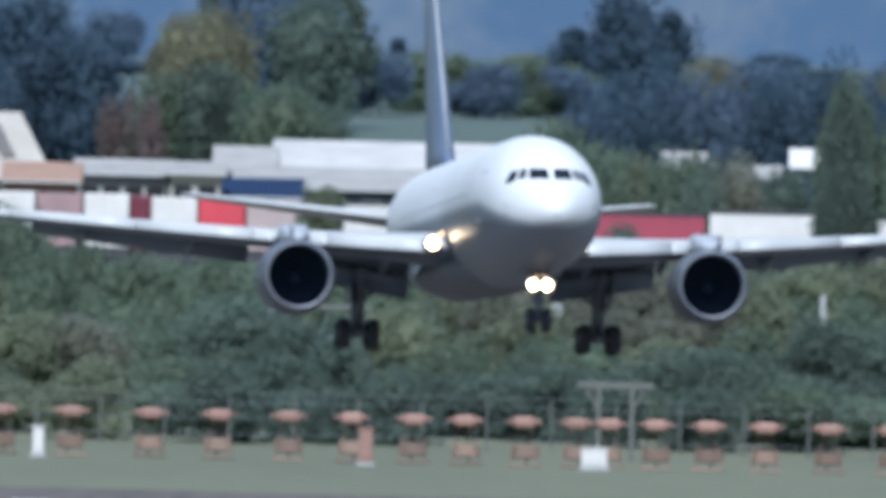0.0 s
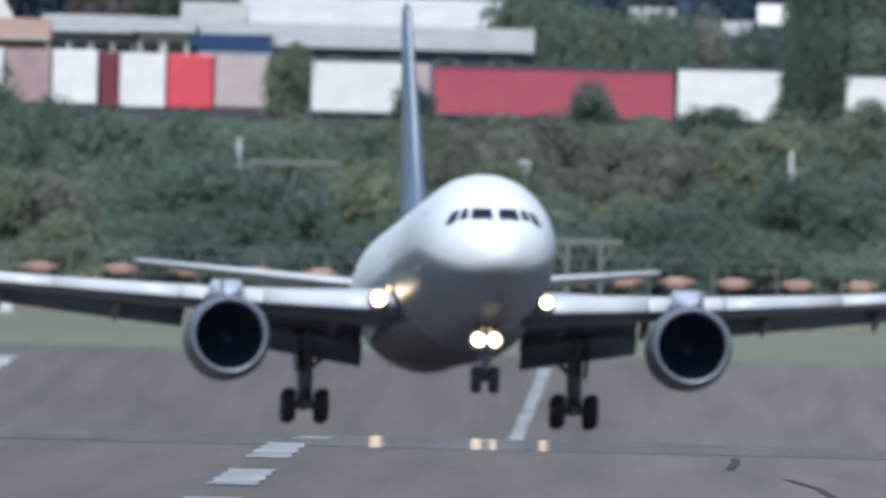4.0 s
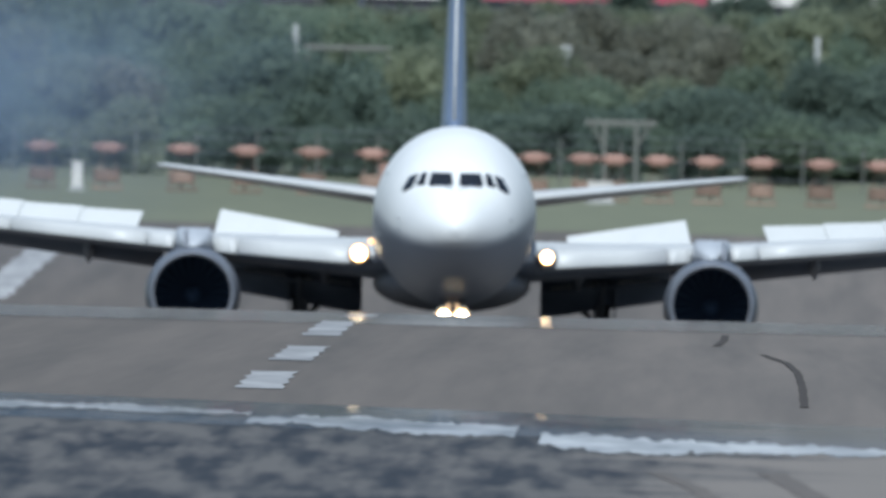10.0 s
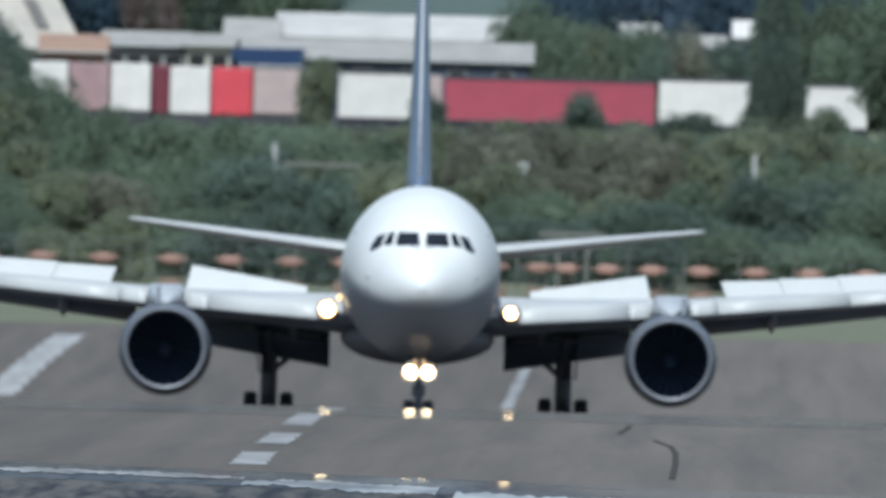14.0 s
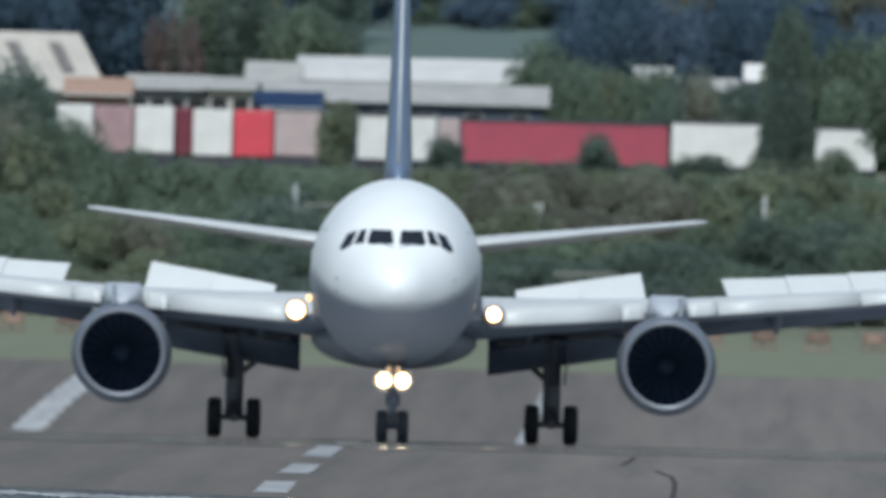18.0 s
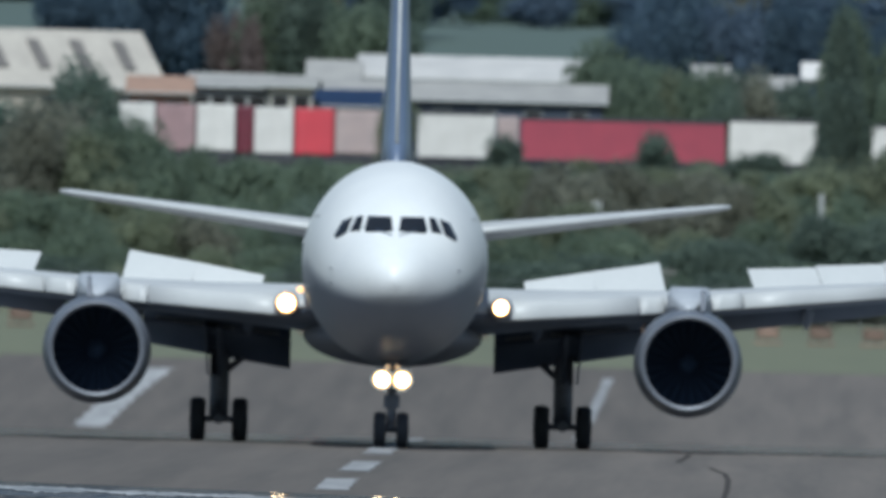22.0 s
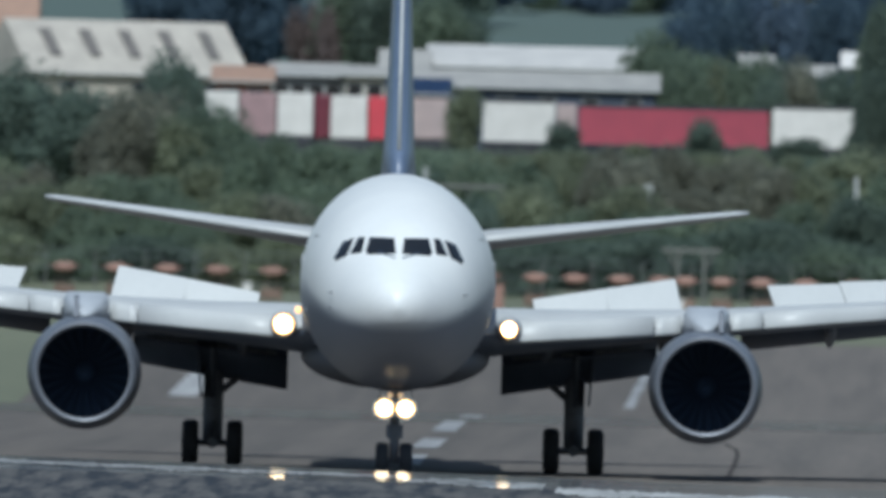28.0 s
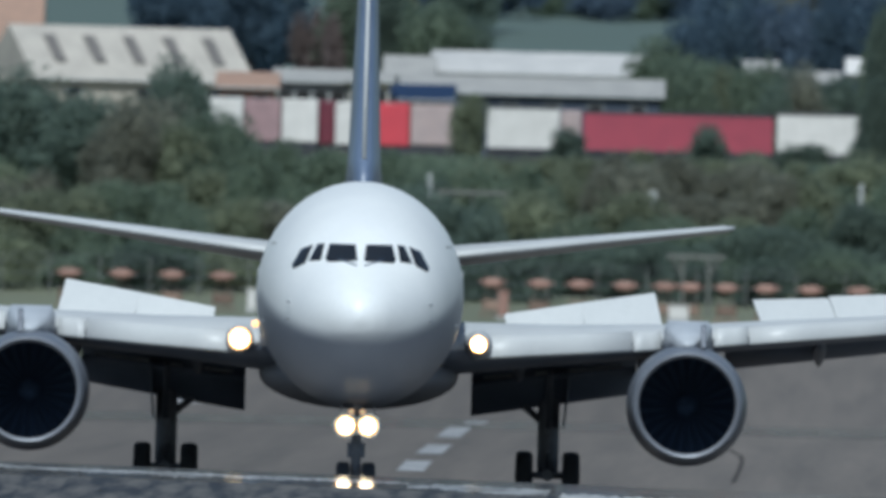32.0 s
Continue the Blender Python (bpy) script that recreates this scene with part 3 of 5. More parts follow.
def sheet(name, xs, ys, mat, lift=0.0, dip=None):
    verts, faces = [], []
    for y in ys:
        for x in xs:
            z = ground_z(x, y) + lift
            if dip and dip(x, y):
                z -= 0.25
            verts.append((x, y, z))
    n = len(xs)
    for j in range(len(ys) - 1):
        for i in range(n - 1):
            a = j * n + i
            faces.append((a, a + 1, a + n + 1, a + n))
    return mesh_from(name, verts, faces, mat, True)


RUNWAY_X, RUNWAY_Y = (-36.0, 23.0), (-560.0, 1424.0)
gx = sorted({*np.linspace(-1200, -60, 12), *np.linspace(-60, 60, 25), *np.linspace(60, 1200, 12), -36.5, -35.8, 22.8, 23.5})
gy = sorted({*np.linspace(-900, 250, 24), *np.linspace(250, 420, 35), *np.linspace(420, 1700, 129), *np.linspace(1700, 4900, 60), 1424.5})
gy = [y for y in gy if not 1415 < y < 1424] + [1423.5]
gy.sort()
ground = new("ground", sheet("ground", gx, gy, M["grass"], 0.0, lambda x, y: RUNWAY_X[0] <= x <= RUNWAY_X[1] and y <= RUNWAY_Y[1]))
tagged(ground, "mown grass airfield rising to fields and woods", "ground", kind="structure")

ry = sorted({*np.linspace(-560, 250, 20), *np.linspace(250, 420, 60), *np.linspace(420, 1424, 160)})
runway = new("runway", sheet("runway", list(np.linspace(*RUNWAY_X, 16)), ry, M["asphalt"]))
tagged(runway, "worn grey asphalt runway with humps and rubber marks", "runway", kind="structure")


def decal(name, x0, x1, y0, y1, mat, lift=0.012, ragged=0.0, steps=10, across=2, label=""):
    """A thin painted or worn strip that follows the runway."""
    xs = np.linspace(x0, x1, across)
    verts, faces = [], []
    for j in range(steps):
        for x in xs:  # ragged ends where the paint has worn
            a = y0 + ragged * noise.noise((x * 0.9, 1.7, y0)) + 0.4 * ragged * noise.noise((x * 4.1, 5.2, y0)) + 0.5 * ragged * noise.noise((x * 11.3, 3.1, y0))
            b = y1 + ragged * noise.noise((x * 0.8, 9.1, y1)) + 0.6 * ragged * noise.noise((x * 9.7, 6.4, y1))
            y = a + (b - a) * j / (steps - 1)
            verts.append((x, y, ground_z(x, y) + lift))
    for j in range(steps - 1):
        for i in range(across - 1):
            a = j * across + i
            faces.append((a, a + 1, a + across + 1, a + across))
    ob = part(name, mesh_from(name, verts, faces, mat, True), mat, runway, label)
    return ob


decal("rubber_zone", -36, 23, 150, 345, M["rubber"], 0.006, steps=60, across=12, label="dark rubbered asphalt")


# ---- the airliner ----
# Its space: nose towards -y, the wing lamps at y = 0, the tyres' lowest line at z = 0.
from mathutils.bvhtree import BVHTree

NOSE = -19.0
SECTIONS = [  # metres behind the nose, half width, top, bottom
    (0.00, 0.05, 4.42, 4.32), (0.12, 0.36, 4.72, 4.04), (0.40, 0.68, 5.00, 3.72), (0.9, 1.02, 5.28, 3.36),
    (1.6, 1.36, 5.58, 3.04), (2.3, 1.61, 5.88, 2.82), (3.0, 1.82, 6.28, 2.64), (3.8, 2.01, 6.68, 2.50),
    (4.8, 2.18, 7.02, 2.38), (6.2, 2.34, 7.32, 2.28), (8.0, 2.44, 7.52, 2.21), (10.0, 2.47, 7.59, 2.18),
    (36.0, 2.47, 7.59, 2.18), (40.0, 2.40, 7.58, 2.54), (44.0, 2.08, 7.52, 3.29), (48.0, 1.50, 7.39, 4.34),
    (51.5, 0.85, 7.19, 5.34), (54.0, 0.35, 6.94, 6.09), (54.8, 0.08, 6.69, 6.39)]


def eased(x, xs, ys):
    """A smooth curve through the points (xs, ys) that does not overshoot them."""
    i = min(max(int(np.searchsorted(xs, x)) - 1, 0), len(xs) - 2)
    d = [(ys[k + 1] - ys[k]) / (xs[k + 1] - xs[k]) for k in range(len(xs) - 1)]
    slope = lambda k: d[0] if k == 0 else d[-1] if k == len(d) else 0.0 if d[k - 1] * d[k] <= 0 else 2 * d[k - 1] * d[k] / (d[k - 1] + d[k])
    h = xs[i + 1] - xs[i]
    u = (x - xs[i]) / h
    return (1 + 2 * u) * (1 - u) ** 2 * ys[i] + u * (1 - u) ** 2 * h * slope(i) + u * u * (3 - 2 * u) * ys[i + 1] + u * u * (u - 1) * h * slope(i + 1)


def fuselage_rings():
    rings, n = [], 64
    st = [s[0] for s in SECTIONS]
    fine = sorted({*st, *np.linspace(0.05, 10, 60), *np.linspace(10, 54.8, 40)})
    for s in fine:
        w, zt, zb = (float(eased(s, st, [q[i] for q in SECTIONS])) for i in (1, 2, 3))
        zc, h = (zt + zb) / 2, (zt - zb) / 2
        ring = []
        for k in range(n):
            a = 2 * math.pi * k / n
            ca, sa = math.cos(a), math.sin(a)
            ring.append((w * ca, NOSE + s, zc + h * sa))
        rings.append(ring)
    return rings


def wing_section(x, le, chord, z, thick, camber=0.0, twist=0.0, n=14):
    """An aerofoil ring at span x; le: metres behind the nose."""
    pts = []
    for k in range(n):  # upper, from the trailing edge forward
        u = 0.5 * (1 + math.cos(math.pi * k / n))
        t = 5 * thick * (0.2969 * math.sqrt(u) - 0.126 * u - 0.3516 * u * u + 0.2843 * u ** 3 - 0.1015 * u ** 4)
        pts.append((u, t + camber * 4 * u * (1 - u)))
    for k in range(n):
        u = 0.5 * (1 - math.cos(math.pi * k / n))
        t = 5 * thick * (0.2969 * math.sqrt(u) - 0.126 * u - 0.3516 * u * u + 0.2843 * u ** 3 - 0.1015 * u ** 4)
        pts.append((u, -t + camber * 4 * u * (1 - u)))
    return [(x, NOSE + le + u * chord, z + v * chord - math.tan(radians(twist)) * u * chord) for u, v in pts]


WING = [  # span, leading edge behind nose, chord, height of the leading edge, thickness
    (1.6, 18.0, 10.6, 3.56, 0.125), (2.6, 18.6, 9.9, 3.62, 0.125), (5.0, 20.1, 8.2, 3.76, 0.118), (8.0, 21.9, 6.7, 3.96, 0.112),
    (12.5, 24.7, 5.4, 4.34, 0.108), (18.0, 28.1, 3.8, 4.86, 0.105), (22.8, 31.1, 2.5, 5.36, 0.10), (23.7, 32.2, 1.5, 5.46, 0.08)]


def wing_at(x):
    xs = [w[0] for w in WING]
    return tuple(float(np.interp(x, xs, [w[i] for w in WING])) for i in (1, 2, 3, 4))


def panel(name, pts, thick, mat):
    """A slab from four corners, with its thickness to one side."""
    a, b, c, d = (Vector(p) for p in pts)
    nrm = (b - a).cross(d - a).normalized() * thick
    bm = bmesh.new()
    low = [bm.verts.new(p) for p in (a, b, c, d)]
    top = [bm.verts.new(p + nrm) for p in (a, b, c, d)]
    bm.faces.new(low[::-1])
    bm.faces.new(top)
    for i in range(4):
        bm.faces.new((low[i], low[(i + 1) % 4], top[(i + 1) % 4], top[i]))
    bmesh.ops.bevel(bm, geom=list(bm.edges), offset=min(0.02, thick * 0.3), segments=1, affect="EDGES")
    return bm


def tyre_mesh(name, r, w, mat):
    prof = [(-w / 2, r * 0.62), (-w / 2, r * 0.82), (-w * 0.42, r * 0.94), (-w * 0.25, r), (w * 0.25, r), (w * 0.42, r * 0.94), (w / 2, r * 0.82), (w / 2, r * 0.62)]
    verts, faces, n = [], [], 28
    for x, q in prof:
        for k in range(n):
            a = 2 * math.pi * k / n
            verts.append((x, q * math.cos(a), q * math.sin(a)))
    for i in range(len(prof) - 1):
        for k in range(n):
            k2 = (k + 1) % n
            faces.append((i * n + k, i * n + k2, (i + 1) * n + k2, (i + 1) * n + k))
    return mesh_from(name, verts, faces, mat, True)


def rim_mesh(name, r, w, mat):
    bm = bmesh.new()
    m = Matrix.Rotation(radians(90), 4, "Y")
    bmesh.ops.create_cone(bm, cap_ends=True, segments=20, radius1=r * 0.63, radius2=r * 0.63, depth=w * 0.8, matrix=m)
    bmesh.ops.create_cone(bm, cap_ends=True, segments=12, radius1=r * 0.25, radius2=r * 0.2, depth=w * 1.05, matrix=m)
    me = bpy.data.meshes.new(name)
    bm.to_mesh(me)
    bm.free()
    me.materials.append(mat)
    return me


SPOILERS = []  # (object, hinge pose) to be raised later


def airliner():
    jet = empty("airliner", pose(0, 0, 0), "white twin-engine wide-body airliner with slate blue tail, landing lights on", "airliner")
    rings = fuselage_rings()
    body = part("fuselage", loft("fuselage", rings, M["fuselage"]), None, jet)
    tree = BVHTree.FromPolygons([v.co[:] for v in body.data.vertices], [tuple(p.vertices) for p in body.data.polygons])

    # cockpit panes: outlines in span and height, laid onto the skin
    panes = [
        [(0.07, 5.70), (0.78, 5.66), (0.84, 5.74), (0.74, 6.10), (0.12, 6.09)],
        [(0.93, 5.70), (1.22, 5.66), (1.02, 6.08), (0.85, 6.10)],
        [(1.30, 5.62), (1.58, 5.47), (1.62, 5.55), (1.40, 5.96), (1.12, 6.07)]]
    for side in (1, -1):
        for outline in panes:
            cx, cz = np.mean([p[0] for p in outline]), np.mean([p[1] for p in outline])
            loops = []
            for shrink, lift in ((1.0, 0.004), (0.93, 0.022), (0.5, 0.022), (0.02, 0.022)):
                ring = []
                n = len(outline)
                for i in range(n):
                    for f in (0.0, 0.25, 0.5, 0.75):
                        x = outline[i][0] * (1 - f) + outline[(i + 1) % n][0] * f
                        z = outline[i][1] * (1 - f) + outline[(i + 1) % n][1] * f
                        x, z = cx + (x - cx) * shrink, cz + (z - cz) * shrink
                        hit = tree.ray_cast(Vector((side * x, -40, z)), Vector((0, 1, 0)))
                        ring.append(hit[0] + hit[1] * lift * (1 if hit[1].y < 0 else -1))
                loops.append(ring)
            part("cockpit_window", loft("cockpit_window", loops, M["glass"]), None, jet, "dark cockpit window pane")
    # wiper arms
    for side in (1, -1):
        h0 = tree.ray_cast(Vector((side * 0.10, -40, 5.60)), Vector((0, 1, 0)))[0]
        h1 = tree.ray_cast(Vector((side * 0.52, -40, 5.74)), Vector((0, 1, 0)))[0]
        part("wiper", rod(h0 + Vector((0, -0.05, 0)), h1 + Vector((0, -0.05, 0)), 0.018, 6), M["dark"], jet)
    # cabin windows and doors along both sides
    for side in (1, -1):
        for i in range(50):  # along the straight part of the tube
            w = part("cabin_window", CABIN_WINDOW, None, jet)
            w.location = (side * 2.43, NOSE + 10.2 + i * 0.51, 5.30)
        for y, wdt in ((NOSE + 6.6, 1.07), (NOSE + 24.5, 0.7), (NOSE + 43.0, 1.0)):
            ring = [[], []]
            for dy, z in ((-wdt / 2, 4.2), (wdt / 2, 4.2), (wdt / 2, 6.1), (-wdt / 2, 6.1)):
                hit = tree.ray_cast(Vector((side * 6, y + dy, z)), Vector((-side, 0, 0)))[0]
                ring[0].append(hit + Vector((side * 0.004, 0, 0)))
                ring[1].append(hit + Vector((side * 0.025, 0, 0)))
            part("cabin_door", loft("cabin_door", ring, M["white"], smooth=False), None, jet)
    # wing-to-body fairing
    fr = []
    for s, w, h in ((15.5, 0.4, 0.1), (17.0, 1.5, 0.5), (19.5, 2.30, 0.82), (24, 2.42, 0.9), (30, 2.42, 0.88), (34, 2.0, 0.65), (36.5, 0.5, 0.1)):
        fr.append([(w * math.cos(a), NOSE + s, 2.95 + (h if math.sin(a) > 0 else h * 0.95) * math.sin(a)) for a in np.linspace(0, 2 * math.pi, 33)[:-1]])
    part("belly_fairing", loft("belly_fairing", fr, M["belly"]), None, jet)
    # nose details
    part("radome_ring", spin([(0.0, 1.03), (0.02, 1.045), (0.05, 1.05)], (0, NOSE + 0.93, 4.32), 48, M["belly"], "radome_ring", lambda x, z, y: (x, z * 0.93)), None, jet)
    for side in (1, -1):
        for z in (4.7, 4.3):
            part("pitot_probe", rod((side * 1.62, NOSE + 2.6, z), (side * 1.72, NOSE + 2.3, z), 0.02, 6), M["metal"], jet)


    for side in (1, -1):
        rings = [wing_section(side * x, le, c, z, th, 0.012, 1.2) for x, le, c, z, th in WING]
        wing = part("wing", loft("wing", rings, M["wing"]), None, jet)
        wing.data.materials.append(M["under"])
        # which faces look down and take the shade-dark grey: by their place below the chord line
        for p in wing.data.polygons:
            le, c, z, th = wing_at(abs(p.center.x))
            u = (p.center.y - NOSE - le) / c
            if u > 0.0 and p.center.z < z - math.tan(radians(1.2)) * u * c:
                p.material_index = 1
        # slats along the leading edge, drooped
        cuts = [2.75, 6.6, 9.4, 13.6, 18.2, 22.9]
        for a, b in zip(cuts[:-1], cuts[1:]):
            if a == 6.6:
                segs = [(6.6, 7.3), (8.55, 9.4)]
            else:
                segs = [(a, b)]
            for a2, b2 in segs:
                rr = []
                for x in np.linspace(a2 + 0.015, b2 - 0.015, 4):
                    le, c, z, th = wing_at(x)
                    k = 0.72 * float(np.interp(x, [2.5, 9, 23], [1.0, 0.82, 0.42]))
                    ring = []
                    for ang in np.linspace(0, 118, 15):
                        ring.append((side * x, NOSE + le + 0.05 * k - 0.62 * k * math.cos(radians(ang)), z - 0.34 * k + 0.80 * k * math.sin(radians(ang))))
                    rr.append(ring)
                part("slat", loft("slat", rr, M["white"]), None, wing)
        # trailing-edge flaps, extended and drooped; the inboard pair is double-slotted
        def flap(x0, x1, drop0, drop1, ang0, ang1, lng, mat, nm="flap"):
            rr = []
            for f in np.linspace(0, 1, 5):
                x = x0 + (x1 - x0) * f
                le, c, z, th = wing_at(x)
                drop, ang, ln = drop0 + (drop1 - drop0) * f, ang0 + (ang1 - ang0) * f, lng[0] + (lng[1] - lng[0]) * f
                y0, z0 = NOSE + le + c * 0.96, z - math.tan(radians(1.2)) * c - drop
                ring = []
                for k in range(12):
                    a = 2 * math.pi * k / 12
                    u, v = 0.5 - 0.5 * math.cos(a), 0.07 * math.sin(a) * (1.25 - 0.5 * math.cos(a + math.pi))
                    du, dv = u * ln, v * ln
                    ring.append((side * x, y0 + du * math.cos(radians(ang)) - dv * math.sin(radians(ang)) * -1, z0 - du * math.sin(radians(ang)) + dv * math.cos(radians(ang))))
                rr.append(ring)
            part(nm, loft(nm, rr, mat), None, wing, "extended flap, dark grey as in shade")
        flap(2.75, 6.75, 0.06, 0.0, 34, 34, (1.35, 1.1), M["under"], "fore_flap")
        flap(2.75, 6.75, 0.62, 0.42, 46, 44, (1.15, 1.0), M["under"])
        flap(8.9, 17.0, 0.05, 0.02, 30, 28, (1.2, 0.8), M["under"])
        # pale rods for the daylight in the slot between the inboard flaps, seen in stretches
        for xa, xb in ((3.05, 3.75), (4.3, 4.75), (5.1, 6.4)):
            ends = []
            for x in (xa, xb):
                le, c, z, th = wing_at(x)
                f = (x - 2.75) / 4.0
                ln = (1.35 - 0.25 * f) * 0.55
                ends.append(Vector((side * x, NOSE + le + c * 0.96 + ln * math.cos(radians(34)) - 0.34, z - math.tan(radians(1.2)) * c - 0.06 * (1 - f) - ln * math.sin(radians(34)) - 0.06)))
            part("flap_slot_edge", rod(ends[0], ends[1], 0.035, 6), M["wing"], wing, "pale rod for the sunlight in the flap slot")
        # flap-track fairings
        for x in (3.9, 6.9, 11.2, 15.2):
            le, c, z, th = wing_at(x)
            ringset = []
            for f, r in ((0.0, 0.03), (0.15, 0.16), (0.5, 0.24), (0.8, 0.17), (1.0, 0.02)):
                yy = NOSE + le + c * 0.55 + f * 3.2
                zz = z - 0.30 - 0.42 * f * f * 1.3
                ringset.append([(side * x + r * 0.7 * math.cos(a), yy, zz + r * math.sin(a)) for a in np.linspace(0, 2 * math.pi, 13)[:-1]])
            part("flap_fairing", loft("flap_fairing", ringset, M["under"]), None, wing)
        # spoilers: hinged panels on the upper skin
        def spoiler(x0, x1, h0, h1):
            le0, c0, z0, t0 = wing_at(x0)
            le1, c1, z1, t1 = wing_at(x1)
            u = 0.66
            top = lambda c, z, t: z + c * (0.42 * t) * 1.15 - math.tan(radians(1.2)) * c * u + 0.02
            p0 = Vector((side * x0, NOSE + le0 + c0 * u, top(c0, z0, t0)))
            p1 = Vector((side * x1, NOSE + le1 + c1 * u, top(c1, z1, t1)))
            ax = (p1 - p0)
            ln = ax.length
            ax.normalize()
            back = Vector((0, 1, -0.06))
            back = (back - ax * back.dot(ax)).normalized()
            up = ax.cross(back)
            if up.z < 0:
                up = -up
            m = Matrix((( ax.x, back.x, up.x, p0.x), (ax.y, back.y, up.y, p0.y), (ax.z, back.z, up.z, p0.z), (0, 0, 0, 1)))
            turn = 1 if m.to_3x3().determinant() > 0 else -1
            ha, hb = (h1, h0) if turn > 0 else (h0, h1)
            bm = panel("spoiler", ((0, 0, 0), (ln, 0, 0), (ln, ha, 0), (0, hb, 0)), 0.05, None)
            ob = part("spoiler", bm, M["white"], wing, "white spoiler panel")
            if turn < 0:  # keep the space right-handed
                m = Matrix(((-ax.x, back.x, up.x, p1.x), (-ax.y, back.y, up.y, p1.y), (-ax.z, back.z, up.z, p1.z), (0, 0, 0, 1)))
            ob.matrix_local = m
            SPOILERS.append((ob, m))
        spoiler(3.55, 5.45, 0.45, 0.80)
        spoiler(5.47, 7.35, 0.80, 1.08)
        for a in (9.75, 11.6, 13.45, 15.3):
            spoiler(a, a + 1.83, 0.76, 0.70)

        # engine
        ex, ez = side * 7.92, 2.40
        nac = [(-1.125, 1.236), (-1.09, 1.295), (-1.0, 1.325), (-0.9, 1.345), (-0.4, 1.42), (0.6, 1.46), (2.0, 1.42), (3.2, 1.26), (3.9, 1.14), (3.9, 1.05), (2.4, 1.0)]
        eng = part("engine", spin(nac, (ex, 0.2, ez), 48, M["nacelle"], "engine_cowl"), None, jet, "grey engine nacelle with a bare metal inlet lip")
        part("inlet_lip", spin([(-0.25, 1.165), (-0.6, 1.15), (-0.9, 1.145), (-1.06, 1.165), (-1.12, 1.20), (-1.13, 1.232)], (ex, 0.2, ez), 48, M["metal"], "inlet_lip"), None, eng, "polished metal inlet lip")
        part("inlet_duct", spin([(-0.26, 1.164), (0.0, 1.165), (0.9, 1.19)], (ex, 0.2, ez), 48, M["dark"], "inlet_duct"), None, eng)
        part("fan_disc", spin([(0.85, 1.188), (0.9, 0.3), (0.9, 0.001)], (ex, 0.2, ez), 40, M["dark"], "fan_disc"), None, eng)
        part("spinner", spin([(0.55, 0.01), (0.62, 0.12), (0.72, 0.22), (0.88, 0.32)], (ex, 0.2, ez), 24, M["blade"], "spinner"), None, eng)
        for k in range(24):
            b = part("fan_blade", FAN_BLADE, None, eng)
            b.matrix_local = Matrix.Translation((ex, 0.2, ez)) @ Matrix.Rotation(2 * math.pi * k / 24, 4, "Y")
        part("core_exhaust", spin([(3.2, 0.75), (4.6, 0.62), (5.3, 0.45), (5.3, 0.38), (4.4, 0.4)], (ex, 0.2, ez), 32, M["steel"], "core_exhaust"), None, eng)
        # pylon, and the strake on top of the cowl
        pr = []
        for y, z0, z1, w in ((-0.5, 3.80, 3.90, 0.20), (0.5, 3.72, 4.16, 0.85), (1.6, 3.65, 4.44, 1.22), (4.5, 3.1, 4.40, 0.90), (7.5, 3.3, 4.0, 0.12)):
            pr.append([(ex + w * a, 0.2 + y, z) for a, z in ((-0.5, z0), (0.5, z0), (0.48, z0 + (z1 - z0) * 0.75), (0.40, z1), (-0.40, z1), (-0.48, z0 + (z1 - z0) * 0.75))])
        part("pylon", loft("pylon", pr, M["pylon"]), None, eng)
        sx = ex + side * 0.30
        part("strake", panel("strake", ((sx, -0.35, 3.80), (sx, 0.35, 3.82), (sx, 0.35, 4.36), (sx, 0.10, 4.32)), 0.13, None), M["steel"], eng)

        # main undercarriage
        gx_, gy_ = side * 4.65, 9.7
        gear = part("main_gear", rod((gx_, gy_, 3.1), (gx_, gy_, 0.62), 0.27, 14), M["steel"], jet, "dark steel main landing gear leg")
        part("inner_cylinder", rod((gx_, gy_, 1.5), (gx_, gy_, 0.55), 0.13, 12), M["metal"], gear)
        part("side_brace", rod((gx_ - side * 1.5, gy_, 3.0), (gx_, gy_, 1.75), 0.09, 8), M["steel"], gear)
        part("drag_brace", rod((gx_, gy_ - 1.8, 3.1), (gx_, gy_, 1.6), 0.08, 8), M["steel"], gear)
        part("torque_link", rod((gx_, gy_ - 0.35, 1.15), (gx_, gy_ - 0.2, 0.7), 0.06, 6), M["steel"], gear)
        part("gear_door", panel("gear_door", ((gx_ + side * 0.34, gy_ - 0.9, 1.75), (gx_ + side * 0.34, gy_ + 0.7, 1.75), (gx_ + side * 0.46, gy_ + 0.9, 3.15), (gx_ + side * 0.46, gy_ - 0.9, 3.15)), 0.05, None), M["under"], gear)
        part("bogie_beam", rod((gx_, gy_ - 0.85, 0.58), (gx_, gy_ + 0.85, 0.58), 0.14, 10), M["steel"], gear)
        for dy in (-0.71, 0.71):
            part("axle", rod((gx_ - 0.72, gy_ + dy, 0.58), (gx_ + 0.72, gy_ + dy, 0.58), 0.08, 8), M["steel"], gear)
            for dx in (-0.57, 0.57):
                w = part("wheel", MAIN_TYRE, None, gear, "black tyre")
                w.location = (gx_ + dx, gy_ + dy, 0.58)
                r = part("rim", MAIN_RIM, None, w)

        # tail planes
        tp = [(1.2, 46.4, 6.0, 5.72, 0.10), (4.0, 48.2, 4.7, 6.06, 0.095), (9.0, 51.5, 2.1, 6.68, 0.09), (9.31, 51.9, 1.4, 6.72, 0.07)]
        part("tailplane", loft("tailplane", [wing_section(side * x, le, c, z, th) for x, le, c, z, th in tp], M["wing"]), None, jet)

